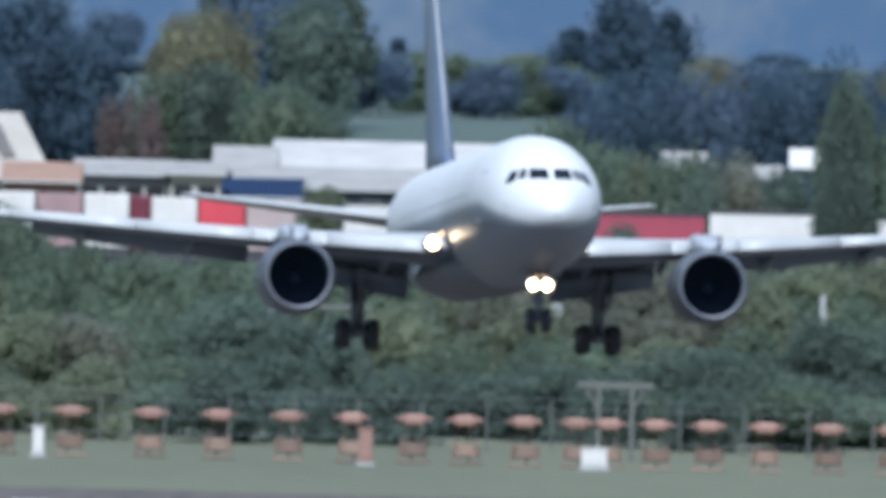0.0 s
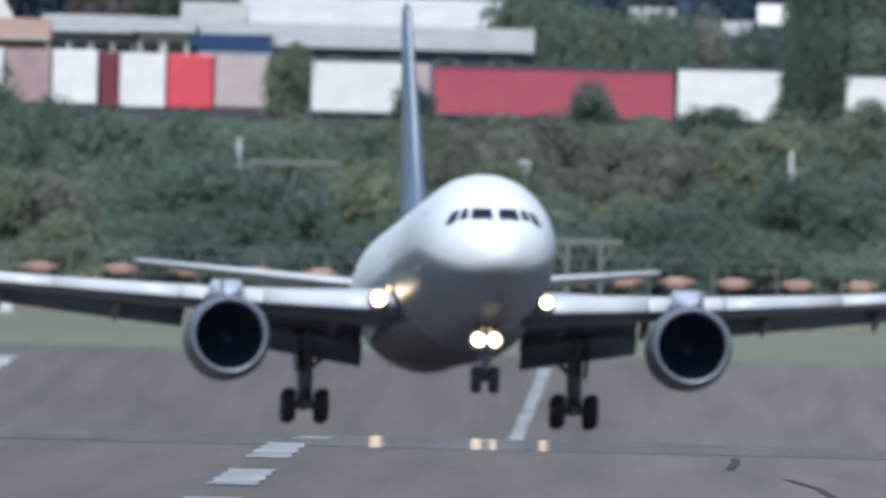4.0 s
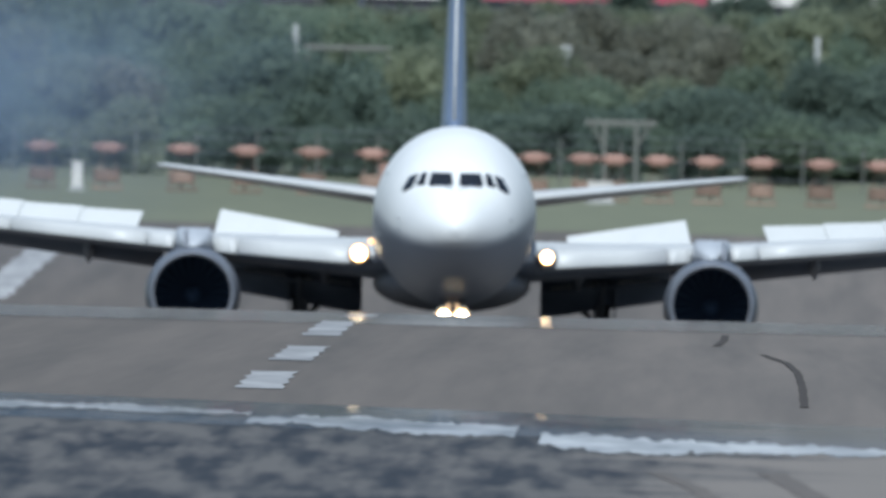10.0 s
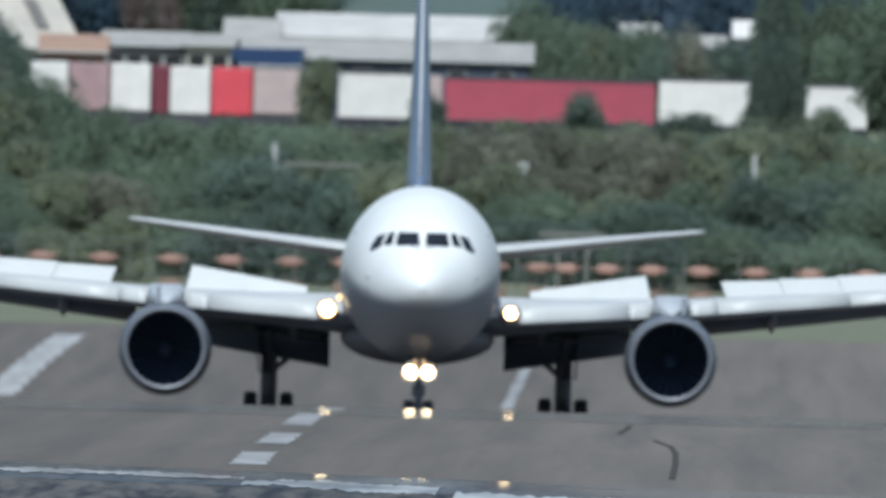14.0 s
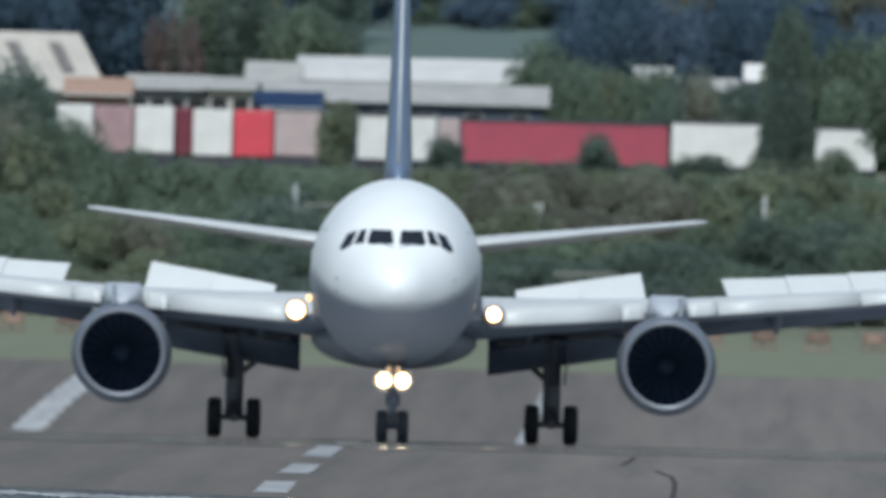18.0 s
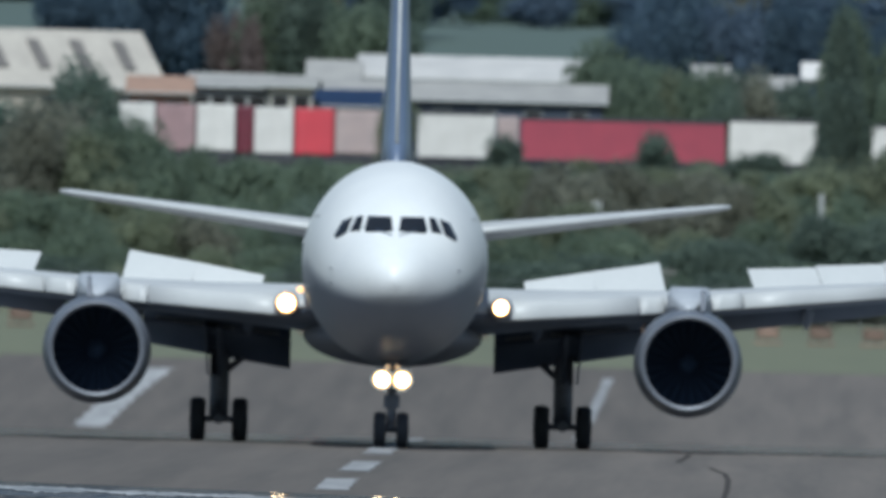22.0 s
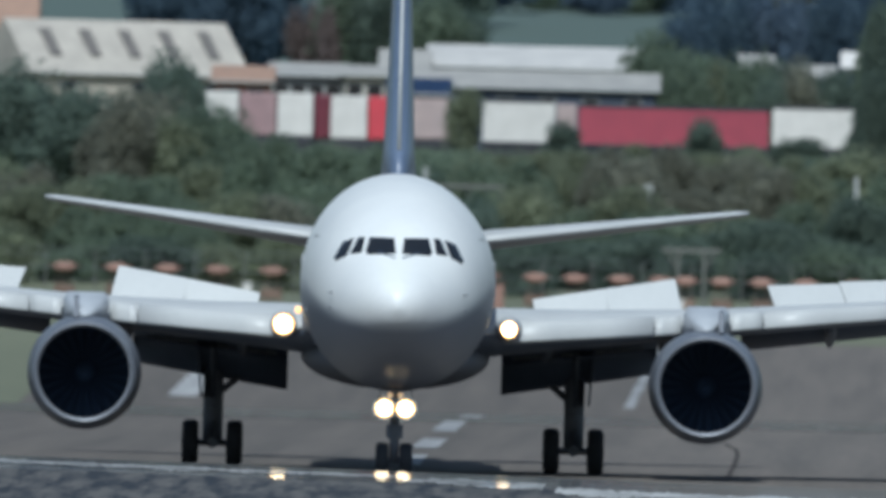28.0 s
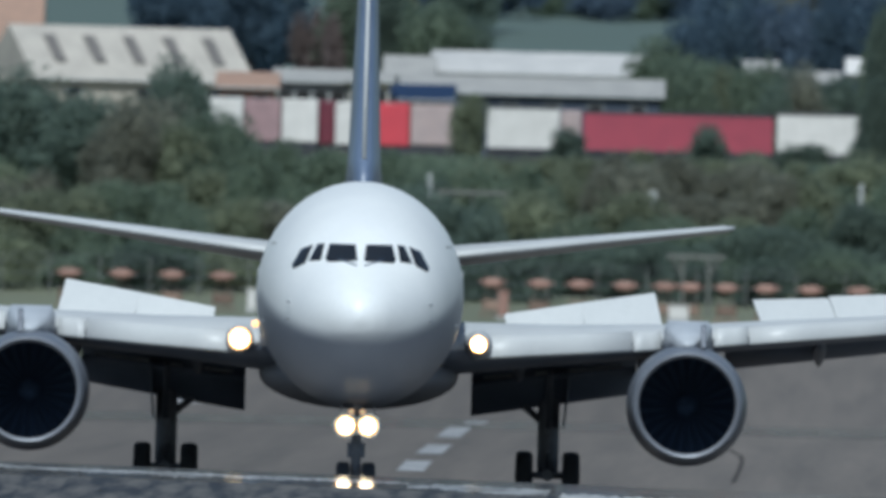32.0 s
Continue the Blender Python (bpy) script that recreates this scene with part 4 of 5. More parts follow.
        # wing-root landing lamps
        lp = part("landing_lamp", spin([(0.0, 0.005), (0.01, 0.12), (0.05, 0.145), (0.09, 0.19 if side < 0 else 0.145)], (side * 2.87, -1.05, 3.76), 24, M["lamp"], "landing_lamp"), None, jet, "glowing landing light in the wing root")
        rr_ = 0.19 if side < 0 else 0.145
        # added glowing ring for the amber halo round the lamp
        part("reflector", spin([(0.02, rr_), (0.0, rr_ * 1.35), (0.04, rr_ * 1.4)], (side * 2.87, -0.98, 3.76), 28, M["lamp_dim"], "reflector"), None, lp, "glowing amber rim added as the lamp's halo")
        part("lamp_housing", spin([(0.0, rr_ * 1.4), (0.03, rr_ * 1.44), (0.5, 0.34), (0.9, 0.2)], (side * 2.87, -0.93, 3.76), 24, M["wing"], "lamp_housing"), None, lp)
        # added tube that keeps the lamp's light off the fuselage
        part("lamp_hood", spin([(0.05, rr_ * 1.42), (-0.5, rr_ * 1.42), (-0.5, rr_ * 1.46), (0.05, rr_ * 1.46)], (side * 2.87, -0.98, 3.76), 28, M["wing"], "lamp_hood"), None, lp)
        if side < 0:
            part("turnoff_lamp", spin([(0.0, 0.005), (0.03, 0.06), (0.06, 0.09)], (side * 2.50, -0.9, 4.12), 16, M["lamp_dim"], "turnoff_lamp"), None, jet)

    # fin
    fin = [(7.0, 39.5, 10.2, 0.098), (8.2, 41.2, 8.9, 0.092), (12.0, 45.1, 6.0, 0.09), (15.6, 48.9, 3.3, 0.088), (15.85, 49.6, 2.2, 0.06)]
    rr = []
    for z, le, c, th in fin:
        sec = wing_section(0, le, c, 0, th)
        rr.append([(p[2], p[1], z) for p in sec])
    finp = part("fin", loft("fin", rr, M["navy"]), None, jet, "slate blue tail fin")
    strip = []
    for z, le, c, th in fin[1:-1]:
        strip.append([(x, NOSE + le - 0.03 + y, z) for x, y in ((-0.06, 0.05), (0, 0.0), (0.06, 0.05), (0.0, 0.10))])
    part("fin_leading_edge", loft("fin_leading_edge", strip, M["white"]), None, finp, "pale leading edge of the fin")

    # nose undercarriage
    ny = NOSE + 5.9
    gear = part("nose_gear", rod((0, ny, 2.4), (0, ny, 0.5), 0.12, 12), M["steel"], jet, "steel nose landing gear leg")
    part("nose_drag_brace", rod((0, ny + 1.3, 2.3), (0, ny, 1.2), 0.06, 8), M["steel"], gear)
    part("steering_collar", rod((0, ny, 1.05), (0, ny, 1.4), 0.21, 12), M["steel"], gear)
    part("nose_axle", rod((-0.42, ny, 0.47), (0.42, ny, 0.47), 0.07, 8), M["steel"], gear)
    for dx in (-0.3, 0.3):
        w = part("nose_wheel", NOSE_TYRE, None, gear, "black tyre")
        w.location = (dx, ny, 0.47)
        part("rim", NOSE_RIM, None, w)
        part("nose_gear_door", panel("nose_gear_door", ((dx * 1.5, ny + 0.15, 1.85), (dx * 1.5, ny + 1.7, 1.85), (dx * 1.2, ny + 1.7, 2.35), (dx * 1.2, ny + 0.15, 2.35)), 0.03, None), M["belly"], gear)
        nl = part("nose_lamp", spin([(0.0, 0.005), (0.02, 0.13), (0.06, 0.15), (0.09, 0.165)], (dx * 0.88, ny - 0.35, 1.80), 24, M["lamp"], "nose_lamp"), None, gear, "glowing landing light on the nose leg")
        # glowing ring added as this lamp's halo
        part("reflector", spin([(0.02, 0.165), (0.0, 0.23), (0.04, 0.24)], (dx * 0.88, ny - 0.29, 1.80), 28, M["lamp_dim"], "reflector"), None, nl, "glowing amber rim added as the lamp's halo")
        # long added tube, unseen from the front, blocks lamp glow on the belly
        part("lamp_hood", spin([(0.05, 0.265), (-1.0, 0.265), (-1.0, 0.275), (0.05, 0.275)], (dx * 0.88, ny - 0.29, 1.80), 28, M["dark"], "lamp_hood"), None, nl)
        part("lamp_bowl", spin([(-0.02, 0.30), (0.06, 0.31), (0.16, 0.15), (0.18, 0.005)], (dx * 0.88, ny - 0.23, 1.80), 20, M["dark"], "lamp_bowl"), None, gear)
    for dx in (-0.13, 0.13):
        part("taxi_lamp", spin([(0.0, 0.005), (0.02, 0.05), (0.05, 0.07)], (dx, ny - 0.3, 2.13), 16, M["lamp_faint"], "taxi_lamp"), None, gear, "small dim taxi light")
    part("lamp_bracket", rod((-0.32, ny - 0.15, 1.80), (0.32, ny - 0.15, 1.80), 0.05, 8), M["steel"], gear)
    return jet


def window_mesh():
    bm = box(-0.015, 0.015, -0.12, 0.12, -0.18, 0.18, 0.012)
    me = bpy.data.meshes.new("cabin_window")
    bm.to_mesh(me)
    bm.free()
    me.materials.append(M["blind"])
    return me


def blade_mesh():
    v = [(0.3, 0.80, -0.02), (0.3, 0.62, 0.05), (1.14, 0.60, 0.10), (1.14, 0.82, -0.08)]
    v += [(x, y + 0.012, z + 0.012) for x, y, z in v]
    f = [(0, 1, 2, 3), (7, 6, 5, 4), (0, 4, 5, 1), (1, 5, 6, 2), (2, 6, 7, 3), (3, 7, 4, 0)]
    return mesh_from("fan_blade", v, f, M["blade"])


CABIN_WINDOW, FAN_BLADE = window_mesh(), blade_mesh()
MAIN_TYRE, MAIN_RIM = tyre_mesh("main_tyre", 0.58, 0.42, M["tyre"]), rim_mesh("main_rim", 0.58, 0.42, M["metal"])
NOSE_TYRE, NOSE_RIM = tyre_mesh("nose_tyre", 0.47, 0.33, M["tyre"]), rim_mesh("nose_rim", 0.47, 0.33, M["metal"])
jet = airliner()


# ---- behind the airfield: lorry park, houses, woods ----
def far(u, v, y):
    """A point at distance y that lies on the line from the viewer's first stand through (u, v) of the lorry park's plane, v up from the trailers' tops."""
    k = y / 1706.0
    return u * k, 2.9 + (9.6 + v) * k


def trailer(name, u0, u1, v0, v1, mat, label, category, y=1706.0, depth=12.0, ribs=0, doors=False, wheels=True):
    w = u1 - u0
    h = v1 - v0
    z0 = 12.5 + v0
    base = ground_z((u0 + u1) / 2, y)
    t = empty(name, pose((u0 + u1) / 2, y, base), label, category, "parked trailers")
    zb = z0 - base
    part("box_body", box(-w / 2, w / 2, 0, depth, zb, zb + h, 0.04), mat, t)
    part("bumper", box(-w / 2, w / 2, -0.06, 0.02, zb - 0.45, zb - 0.25, 0.01), M["chassis"], t)
    # chassis widened to a dark block for the shade under and between trailers
    part("chassis", box(-w / 2 - 0.04, w / 2 + 0.04, 0.1, depth - 0.2, 0.3, zb, 0.02), M["chassis"], t)
    if ribs:
        for i in range(ribs + 1):
            x = -w / 2 + w * i / ribs
            part("curtain_post", box(max(-w / 2, x - 0.03), min(w / 2, x + 0.03), -0.03, 0.0, zb + 0.1, zb + h - 0.12), mat, t)
        part("top_rail", box(-w / 2, w / 2, -0.05, 0.0, zb + h - 0.14, zb + h + 0.03, 0.01), M["chassis"], t)
        part("side_rail", box(-w / 2, w / 2, -0.05, 0.0, zb - 0.03, zb + 0.12, 0.01), M["chassis"], t)
    if doors:
        for s in (-1, 1):
            part("rear_door", box(min(0.02 * s, s * (w / 2 - 0.06)), max(0.02 * s, s * (w / 2 - 0.06)), -0.03, 0.0, zb + 0.08, zb + h - 0.10, 0.008), mat, t)
            part("lock_rod", rod((s * 0.3, -0.05, zb + 0.1), (s * 0.3, -0.05, zb + h - 0.12), 0.02, 6), mat, t)
    if wheels:
        xs = [-w / 2 + 0.3, w / 2 - 0.3] if w < 4 else [-w / 2 + 1.0, -w / 2 + 2.2, w / 2 - 1.0]
        for x in xs:
            wl = part("wheel", TRUCK_TYRE, None, t)
            wl.location = (x, 0.45, 0.5)
            if w >= 4:
                wl.rotation_euler = (0, 0, radians(90))
    part("mud_guard", box(-w / 2 + 0.1, w / 2 - 0.1, 0.05, 0.08, 0.25, max(0.5, zb - 0.3)), M["chassis"], t)
    return t


TRUCK_TYRE = tyre_mesh("truck_tyre", 0.5, 0.32, M["tyre"])
trailer("curtain_trailer", -12.1, 0.0, -2.55, 0.05, M["red"], "long red curtain-sided lorry trailer parked beyond bushes", "trailer", depth=2.5, ribs=8)
trailer("box_trailer", 0.25, 6.1, -2.5, 0.25, M["boxwhite"], "white box trailer parked beside a red trailer", "trailer", depth=2.5, ribs=4)
trailer("box_trailer", 8.7, 12.2, -2.5, 0.1, M["boxwhite"], "white box trailer half hidden by trees", "trailer", depth=2.5, ribs=2)
trailer("tractor_unit", -13.5, -12.25, -2.5, 0.05, M["pink"], "pale grey-pink lorry cab beside a red trailer", "lorry", depth=2.4, doors=True)
trailer("box_lorry", -18.2, -13.65, -2.55, 0.25, M["boxwhite"], "white box lorry behind a small tree", "lorry", depth=2.5, ribs=3)
trailer("box_trailer", -23.1, -20.4, -2.4, 0.2, M["pink"], "pinkish grey box trailer seen from behind", "trailer", doors=True)
trailer("box_trailer", -25.5, -23.2, -2.5, 0.25, M["red2"], "bright red box trailer seen from behind", "trailer", doors=True)
trailer("box_trailer", -27.9, -25.6, -2.5, 0.25, M["boxwhite"], "white box trailer seen from behind", "trailer", doors=True)
trailer("box_trailer", -29.0, -27.95, -2.5, 0.3, M["maroon"], "dark maroon box trailer between two white ones", "trailer", y=1707.5, doors=True)
trailer("box_trailer", -31.3, -29.05, -2.4, 0.35, M["boxwhite"], "white box trailer with closed rear doors", "trailer", doors=True)
trailer("box_trailer", -33.7, -31.4, -2.4, 0.3, M["mauve"], "mauve-grey box trailer seen from behind", "trailer", doors=True)
trailer("box_trailer", -35.9, -33.8, -2.3, 0.35, M["boxwhite"], "white box trailer half hidden by a hedge", "trailer", doors=True)
trailer("box_trailer", -39.5, -36.1, -2.4, -0.2, M["mauve"], "mauve-grey box trailer behind the hedge", "trailer", doors=True)


def building(name, u0, u1, v_eave, v_ridge, y, depth, wall, roof, label, category, windows=0, hip=0.0, rooflights=0, turn=0.0):
    x0, ze = far(u0, v_eave, y)
    x1, zr = far(u1, v_ridge, y)
    cx = (x0 + x1) / 2
    g = min(ground_z(cx, y), ze - 1.2)
    w = (x1 - x0) / 2
    h = empty(name, pose(cx, y, g, 0, 0, turn), label, category)
    e, r = ze - g, zr - g
    part("wall", box(-w, w, 0, depth, 0, e - 0.02), wall, h)
    bm = bmesh.new()
    o = 0.35
    pts = [(-w - o, -o, e - 0.1), (w + o, -o, e - 0.1), (w + o, depth + o, e - 0.1), (-w - o, depth + o, e - 0.1), (-w + hip - o, depth / 2, r), (w - hip + o, depth / 2, r)]
    v = [bm.verts.new(p) for p in pts]
    low = [bm.verts.new(Vector(p) - Vector((0, 0, 0.18))) for p in pts[:4]]
    for f in ((v[0], v[1], v[5], v[4]), (v[2], v[3], v[4], v[5]), (v[1], v[2], v[5]), (v[3], v[0], v[4]), low[::-1]):
        bm.faces.new(f)
    for i in range(4):
        bm.faces.new((v[i], low[i], low[(i + 1) % 4], v[(i + 1) % 4]))
    rf = part("roof", bm, roof, h)
    slope = Vector((0, depth / 2 + o, r - e + 0.1))
    for i in range(rooflights):
        f = (i + 0.75) / (rooflights + 0.35)
        x = -w + 2 * w * f
        a = Vector((x, -o, e - 0.1)) + slope * 0.30
        b = Vector((x, -o, e - 0.1)) + slope * 0.80
        nrm = Vector((0, -slope.z, slope.y)).normalized() * 0.06
        part("rooflight", panel("rooflight", (a - Vector((0.42, 0, 0)) + nrm, a + Vector((0.42, 0, 0)) + nrm, b + Vector((0.42, 0, 0)) + nrm, b - Vector((0.42, 0, 0)) + nrm), 0.06, None), M["skylight"], rf, "dull grey-brown rooflight")
    part("gutter", rod((-w - o, -o - 0.06, e - 0.16), (w + o, -o - 0.06, e - 0.16), 0.07, 8), M["post"], rf)
    for i in range(windows):
        x = -w + 2 * w * (i + 0.5) / windows
        wn_ = part("window", box(x - 0.55, x + 0.55, -0.05, 0.03, max(0.4, e - 1.9), e - 0.6, 0.02), M["post"], h)
        part("pane", box(x - 0.46, x + 0.46, -0.07, -0.045, max(0.5, e - 1.8), e - 0.7), M["glass"], wn_)
    return h


building("house", -47.2, -32.7, 1.1, 4.4, 1800, 9.0, M["wallbeige"], M["roofcream"], "pale-walled house with a cream roof and rooflights", "house", windows=3, rooflights=5, turn=24)
building("house", -56.0, -46.5, 3.0, 6.2, 1880, 9.0, M["wallbrick"], M["rooforange"], "brick house with an orange tiled roof", "house", windows=3)
building("warehouse", -21.6, -8.4, 2.05, 3.35, 1830, 14.0, M["wallbeige"], M["roofwhite"], "long low warehouse with a white roof", "warehouse", windows=7)
building("shed", -24.6, -21.9, 1.8, 2.95, 1826, 9.0, M["wallgrey"], M["rooflight"], "grey shed beside a long white-roofed warehouse", "shed", windows=1)
building("shed", -23.6, -7.4, 0.95, 1.95, 1770, 12.0, M["shade_wall"], M["rooflight"], "long low shed with walls darkened as in shade and a pale grey roof", "shed", windows=6)
building("shed", -24.3, -20.6, 0.45, 1.35, 1761, 7.0, M["shade_wall"], M["roofblue"], "shed with a dark blue roof", "shed", windows=2)
# grey wall stands in for the shadows below its roof
building("house", -31.6, -27.2, 1.45, 2.15, 1758, 9.0, M["wallgrey"], M["rooflight"], "house with walls greyed as in shade and a pale low roof", "house", windows=4)
building("house", -27.0, -24.5, 1.55, 2.1, 1754, 7.0, M["wallbeige"], M["rooflight"], "small beige house with a pale roof", "house", windows=2)
building("shed", -35.2, -31.8, 1.0, 1.9, 1750, 7.0, M["wallbrick"], M["rooforange"], "small brick shed with a faded orange roof", "shed", windows=2)
building("shed", 4.5, 6.5, 2.6, 3.5, 1815, 6.0, M["boxwhite"], M["boxwhite"], "small white outbuilding among trees", "shed", windows=1)
building("shed", -2.0, -0.3, 2.5, 3.2, 1815, 6.0, M["wallwhite"], M["rooflight"], "small pale outbuilding among trees", "shed", windows=1)
building("shed", 0.5, 3.6, 2.0, 2.6, 1822, 6.0, M["wallwhite"], M["rooflight"], "pale low shed among trees", "shed", windows=2)


# ---- trees and bushes ----
def crown_mesh(name, seed, mat, n_lumps, leaves, rx, rz, cone=False, leaf=0.34):
    """A crown of many small leaf sprays about uneven lumps; about 1 m across the middle radius rx, height 2 * rz."""
    rng = np.random.default_rng(seed)
    lumps = []
    for i in range(n_lumps):
        a, q = rng.uniform(0, 2 * math.pi), math.sqrt(rng.uniform(0, 1))
        zz = rng.uniform(-0.8, 0.85)
        lim = (1 - (zz + 0.8) / 1.75) * 0.95 + 0.05 if cone else math.sqrt(max(0.05, 1 - zz * zz))
        lumps.append((math.cos(a) * q * rx * 0.8 * lim, math.sin(a) * q * rx * 0.8 * lim, zz * rz, rng.uniform(0.30, 0.52) * rx * (0.6 if cone else 1.0)))
    ico = bmesh.new()
    bmesh.ops.create_icosphere(ico, subdivisions=2, radius=1.0)
    ball = [v.co.copy() for v in ico.verts]
    tris = [tuple(v.index for v in f.verts) for f in ico.faces]
    ico.free()
    verts, faces = [], []
    for lx, ly, lz, lr in lumps:  # the dense inside of each lump
        b = len(verts)
        for c in ball:
            q = lr * 0.62 * (1 + 0.35 * noise.noise(c * 2.3 + Vector((lx * 5, ly * 5, lz * 5))))
            verts.append(np.array((lx + c.x * q, ly + c.y * q, lz + c.z * q)))
        faces += [tuple(b + k for k in f) for f in tris]
    pick = rng.integers(0, n_lumps, leaves)
    for i in range(leaves):
        lx, ly, lz, lr = lumps[pick[i]]
        d = rng.normal(size=3)
        d /= np.linalg.norm(d)
        p = np.array((lx, ly, lz)) + d * lr * rng.uniform(0.6, 1.5)
        a1, a2 = rng.normal(size=3), rng.normal(size=3)  # sprays point every way
        a1 /= np.linalg.norm(a1)
        a2 -= a1 * a2.dot(a1)
        a2 /= np.linalg.norm(a2) + 1e-6
        s = leaf * rng.uniform(0.5, 1.2)
        b = len(verts)
        verts += [p - a1 * s, p + a2 * s * 0.9, p + a1 * s]
        faces.append((b, b + 1, b + 2))
    return mesh_from(name, verts, faces, mat)


def trunk_mesh(name, seed, h, r, top):
    rng = random.Random(seed)
    bm = rod((0, 0, 0), (0, 0, h), r, 8, r * 0.45)
    for i in range(5):
        a = rng.uniform(0, 2 * math.pi)
        z = h * rng.uniform(0.55, 0.95)
        rod((0, 0, z), (math.cos(a) * top * 0.6, math.sin(a) * top * 0.6, z + top * rng.uniform(0.3, 0.7)), r * 0.35, 5, r * 0.1, bm)
    me = bpy.data.meshes.new(name)
    bm.to_mesh(me)
    bm.free()
    me.materials.append(M["bark"])
    return me


TRUNKS = [trunk_mesh("trunk", i, 1.0, 0.10, 0.8) for i in range(2)]
CROWNS = {}
for key, cone in (("leaf", 0), ("leaf_olive", 0), ("leaf_brown", 0), ("leaf_dark", 0), ("leaf_red", 0), ("leaf_yellow", 0), ("leaf_far", 0), ("leaf_shade", 0)):
    CROWNS[key] = [crown_mesh("crown", 11 + 7 * i + len(key), M[key], 17, 5600, 1.0, 0.85, False, 0.085) for i in range(3)]
CROWNS["cone"] = [crown_mesh("crown", 71 + i, M["leaf_dark"], 28, 4200, 0.75, 1.25, True, 0.075) for i in range(2)]

NAMES = {"leaf": ("tree", "broad green tree with a dense leafy crown"), "leaf_olive": ("tree", "olive green tree in early leaf"),
         "leaf_brown": ("tree", "brownish tree with thin early leaves"), "leaf_dark": ("tree", "dark tree with haze blue in its dense foliage"), "leaf_red": ("tree", "copper-red tree with a loose crown"),
         "leaf_yellow": ("tree", "yellow-green tree in spring leaf"), "leaf_far": ("tree", "distant green tree in the woods, tinted with haze blue"), "leaf_shade": ("tree", "deep green tree with dense dull leaves"), "cone": ("conifer", "dark conifer with a pointed crown")}


def tree(x, y, top, width, key, rng, group="trees behind the airfield", low=0.12, name=None, label=None):
    """A tree or bush that stands on the ground at (x, y) and reaches the height top."""
    g = ground_z(x, y) - 0.1
    h = max(1.0, top - g)
    i = rng.randrange(len(CROWNS[key]))
    rzm = 1.25 if key == "cone" else 0.85
    nm, lb = NAMES[key]
    nm, lb = name or nm, label or lb
    t = empty(nm, pose(x, y, g, 0, 0, rng.uniform(0, 360)), lb, "bush" if nm == "bush" else "tree", group)
    tr = part("trunk", TRUNKS[i % 2], None, t)
    tr.scale = (h * 0.22, h * 0.22, h * 0.45)
    c = part("crown", CROWNS[key][i], None, t)
    c.location = (0, 0, h * (0.5 + low / 2))
    c.scale = (width / 2, width / 2, h * (0.5 - low / 2) / rzm)
    return t


rng = random.Random(5)
# bushes on the bank between the aerials and the lorry park
for row, (y, hgt) in enumerate(((1535, 2.4), (1560, 2.9), (1585, 3.3), (1612, 3.4), (1640, 3.0), (1664, 2.6), (1684, 2.0))):
    x = -62 + rng.uniform(0, 2)
    while x < 26:
        w = rng.uniform(2.6, 5.2)
        hue = noise.noise((x * 0.075, y * 0.012, 4.0)) + 0.25 * noise.noise((x * 0.3, y * 0.05, 8.0))  # kinds grow in patches
        key = "leaf_shade" if hue < -0.24 else "leaf" if hue < 0.06 else "leaf_olive" if hue < 0.26 else "leaf_brown"
        top = ground_z(x, y) + hgt * rng.uniform(0.65, 1.2)
        if y > 1650:
            top = min(top, far(0, -3.3, y)[1] + rng.uniform(-0.3, 0.4))
        tree(x, y + rng.uniform(-8, 8), top, w, key, rng, "bushes on the bank", -0.1, "bush", NAMES[key][1].replace("tree", "bush"))
        x += w * rng.uniform(0.5, 0.85)


def wood(u0, u1, v_low, v_top, y, n, keys, width, jitter=12, group="trees behind the airfield", slim=0.62):
    for i in range(n):
        u = u0 + (u1 - u0) * (i + rng.uniform(0.2, 0.8)) / n
        yy = y + rng.uniform(-jitter, jitter)
        x, top = far(u, rng.uniform(v_low, v_top), yy)
        w = max(width * rng.uniform(0.8, 1.25), slim * (top - ground_z(x, yy)))
        tree(x, yy, top, w, rng.choice(keys), rng, group)


# large trees at both ends of the lorry park, nearer than it
wood(-52, -43, -0.6, 0.7, 1640, 5, ("leaf_shade", "leaf_brown", "leaf_shade"), 6.0)
wood(-43, -38.5, -2.6, -0.6, 1632, 4, ("leaf_brown", "leaf_brown", "leaf_shade"), 4.6)
wood(-38.3, -34.6, -2.2, 0.2, 1630, 4, ("leaf_olive", "leaf", "leaf_olive"), 3.8)
wood(-34.4, -31.5, -3.6, -2.2, 1626, 3, ("leaf", "leaf_brown"), 3.4)
wood(-39.4, -36.9, 1.0, 1.5, 1660, 3, ("leaf_shade",), 2.9, slim=0.30)
wood(6.3, 7.9, 4.6, 6.2, 1690, 4, ("leaf_shade", "leaf", "leaf_shade"), 2.2, 4, slim=0.22)
wood(6.2, 7.6, 0.0, 1.4, 1684, 3, ("leaf_shade",), 1.9, 3, slim=0.26)
wood(14.0, 23.0, 0.5, 4.5, 1680, 8, ("leaf", "leaf_shade"), 4.5)
# small ones in front of the trailers
for u, v, w, key in ((-4.1, -1.2, 3.0, "leaf_shade"), (-19.4, 0.1, 2.2, "leaf_olive"), (-13.1, -1.5, 2.9, "leaf_shade"), (2.0, -2.1, 3.2, "leaf_shade"), (6.0, -1.3, 2.2, "leaf_shade"), (-1.2, -2.5, 2.0, "leaf"), (10.0, -1.6, 2.2, "leaf"), (-8.4, -2.6, 2.2, "leaf_olive")):
    x, top = far(u, v, 1694)
    tree(x, 1694, top, w, key, rng, "small trees before the trailers")
# behind the lorry park
wood(-8.0, -4.8, 2.2, 3.6, 1800, 4, ("leaf", "leaf"), 3.0)
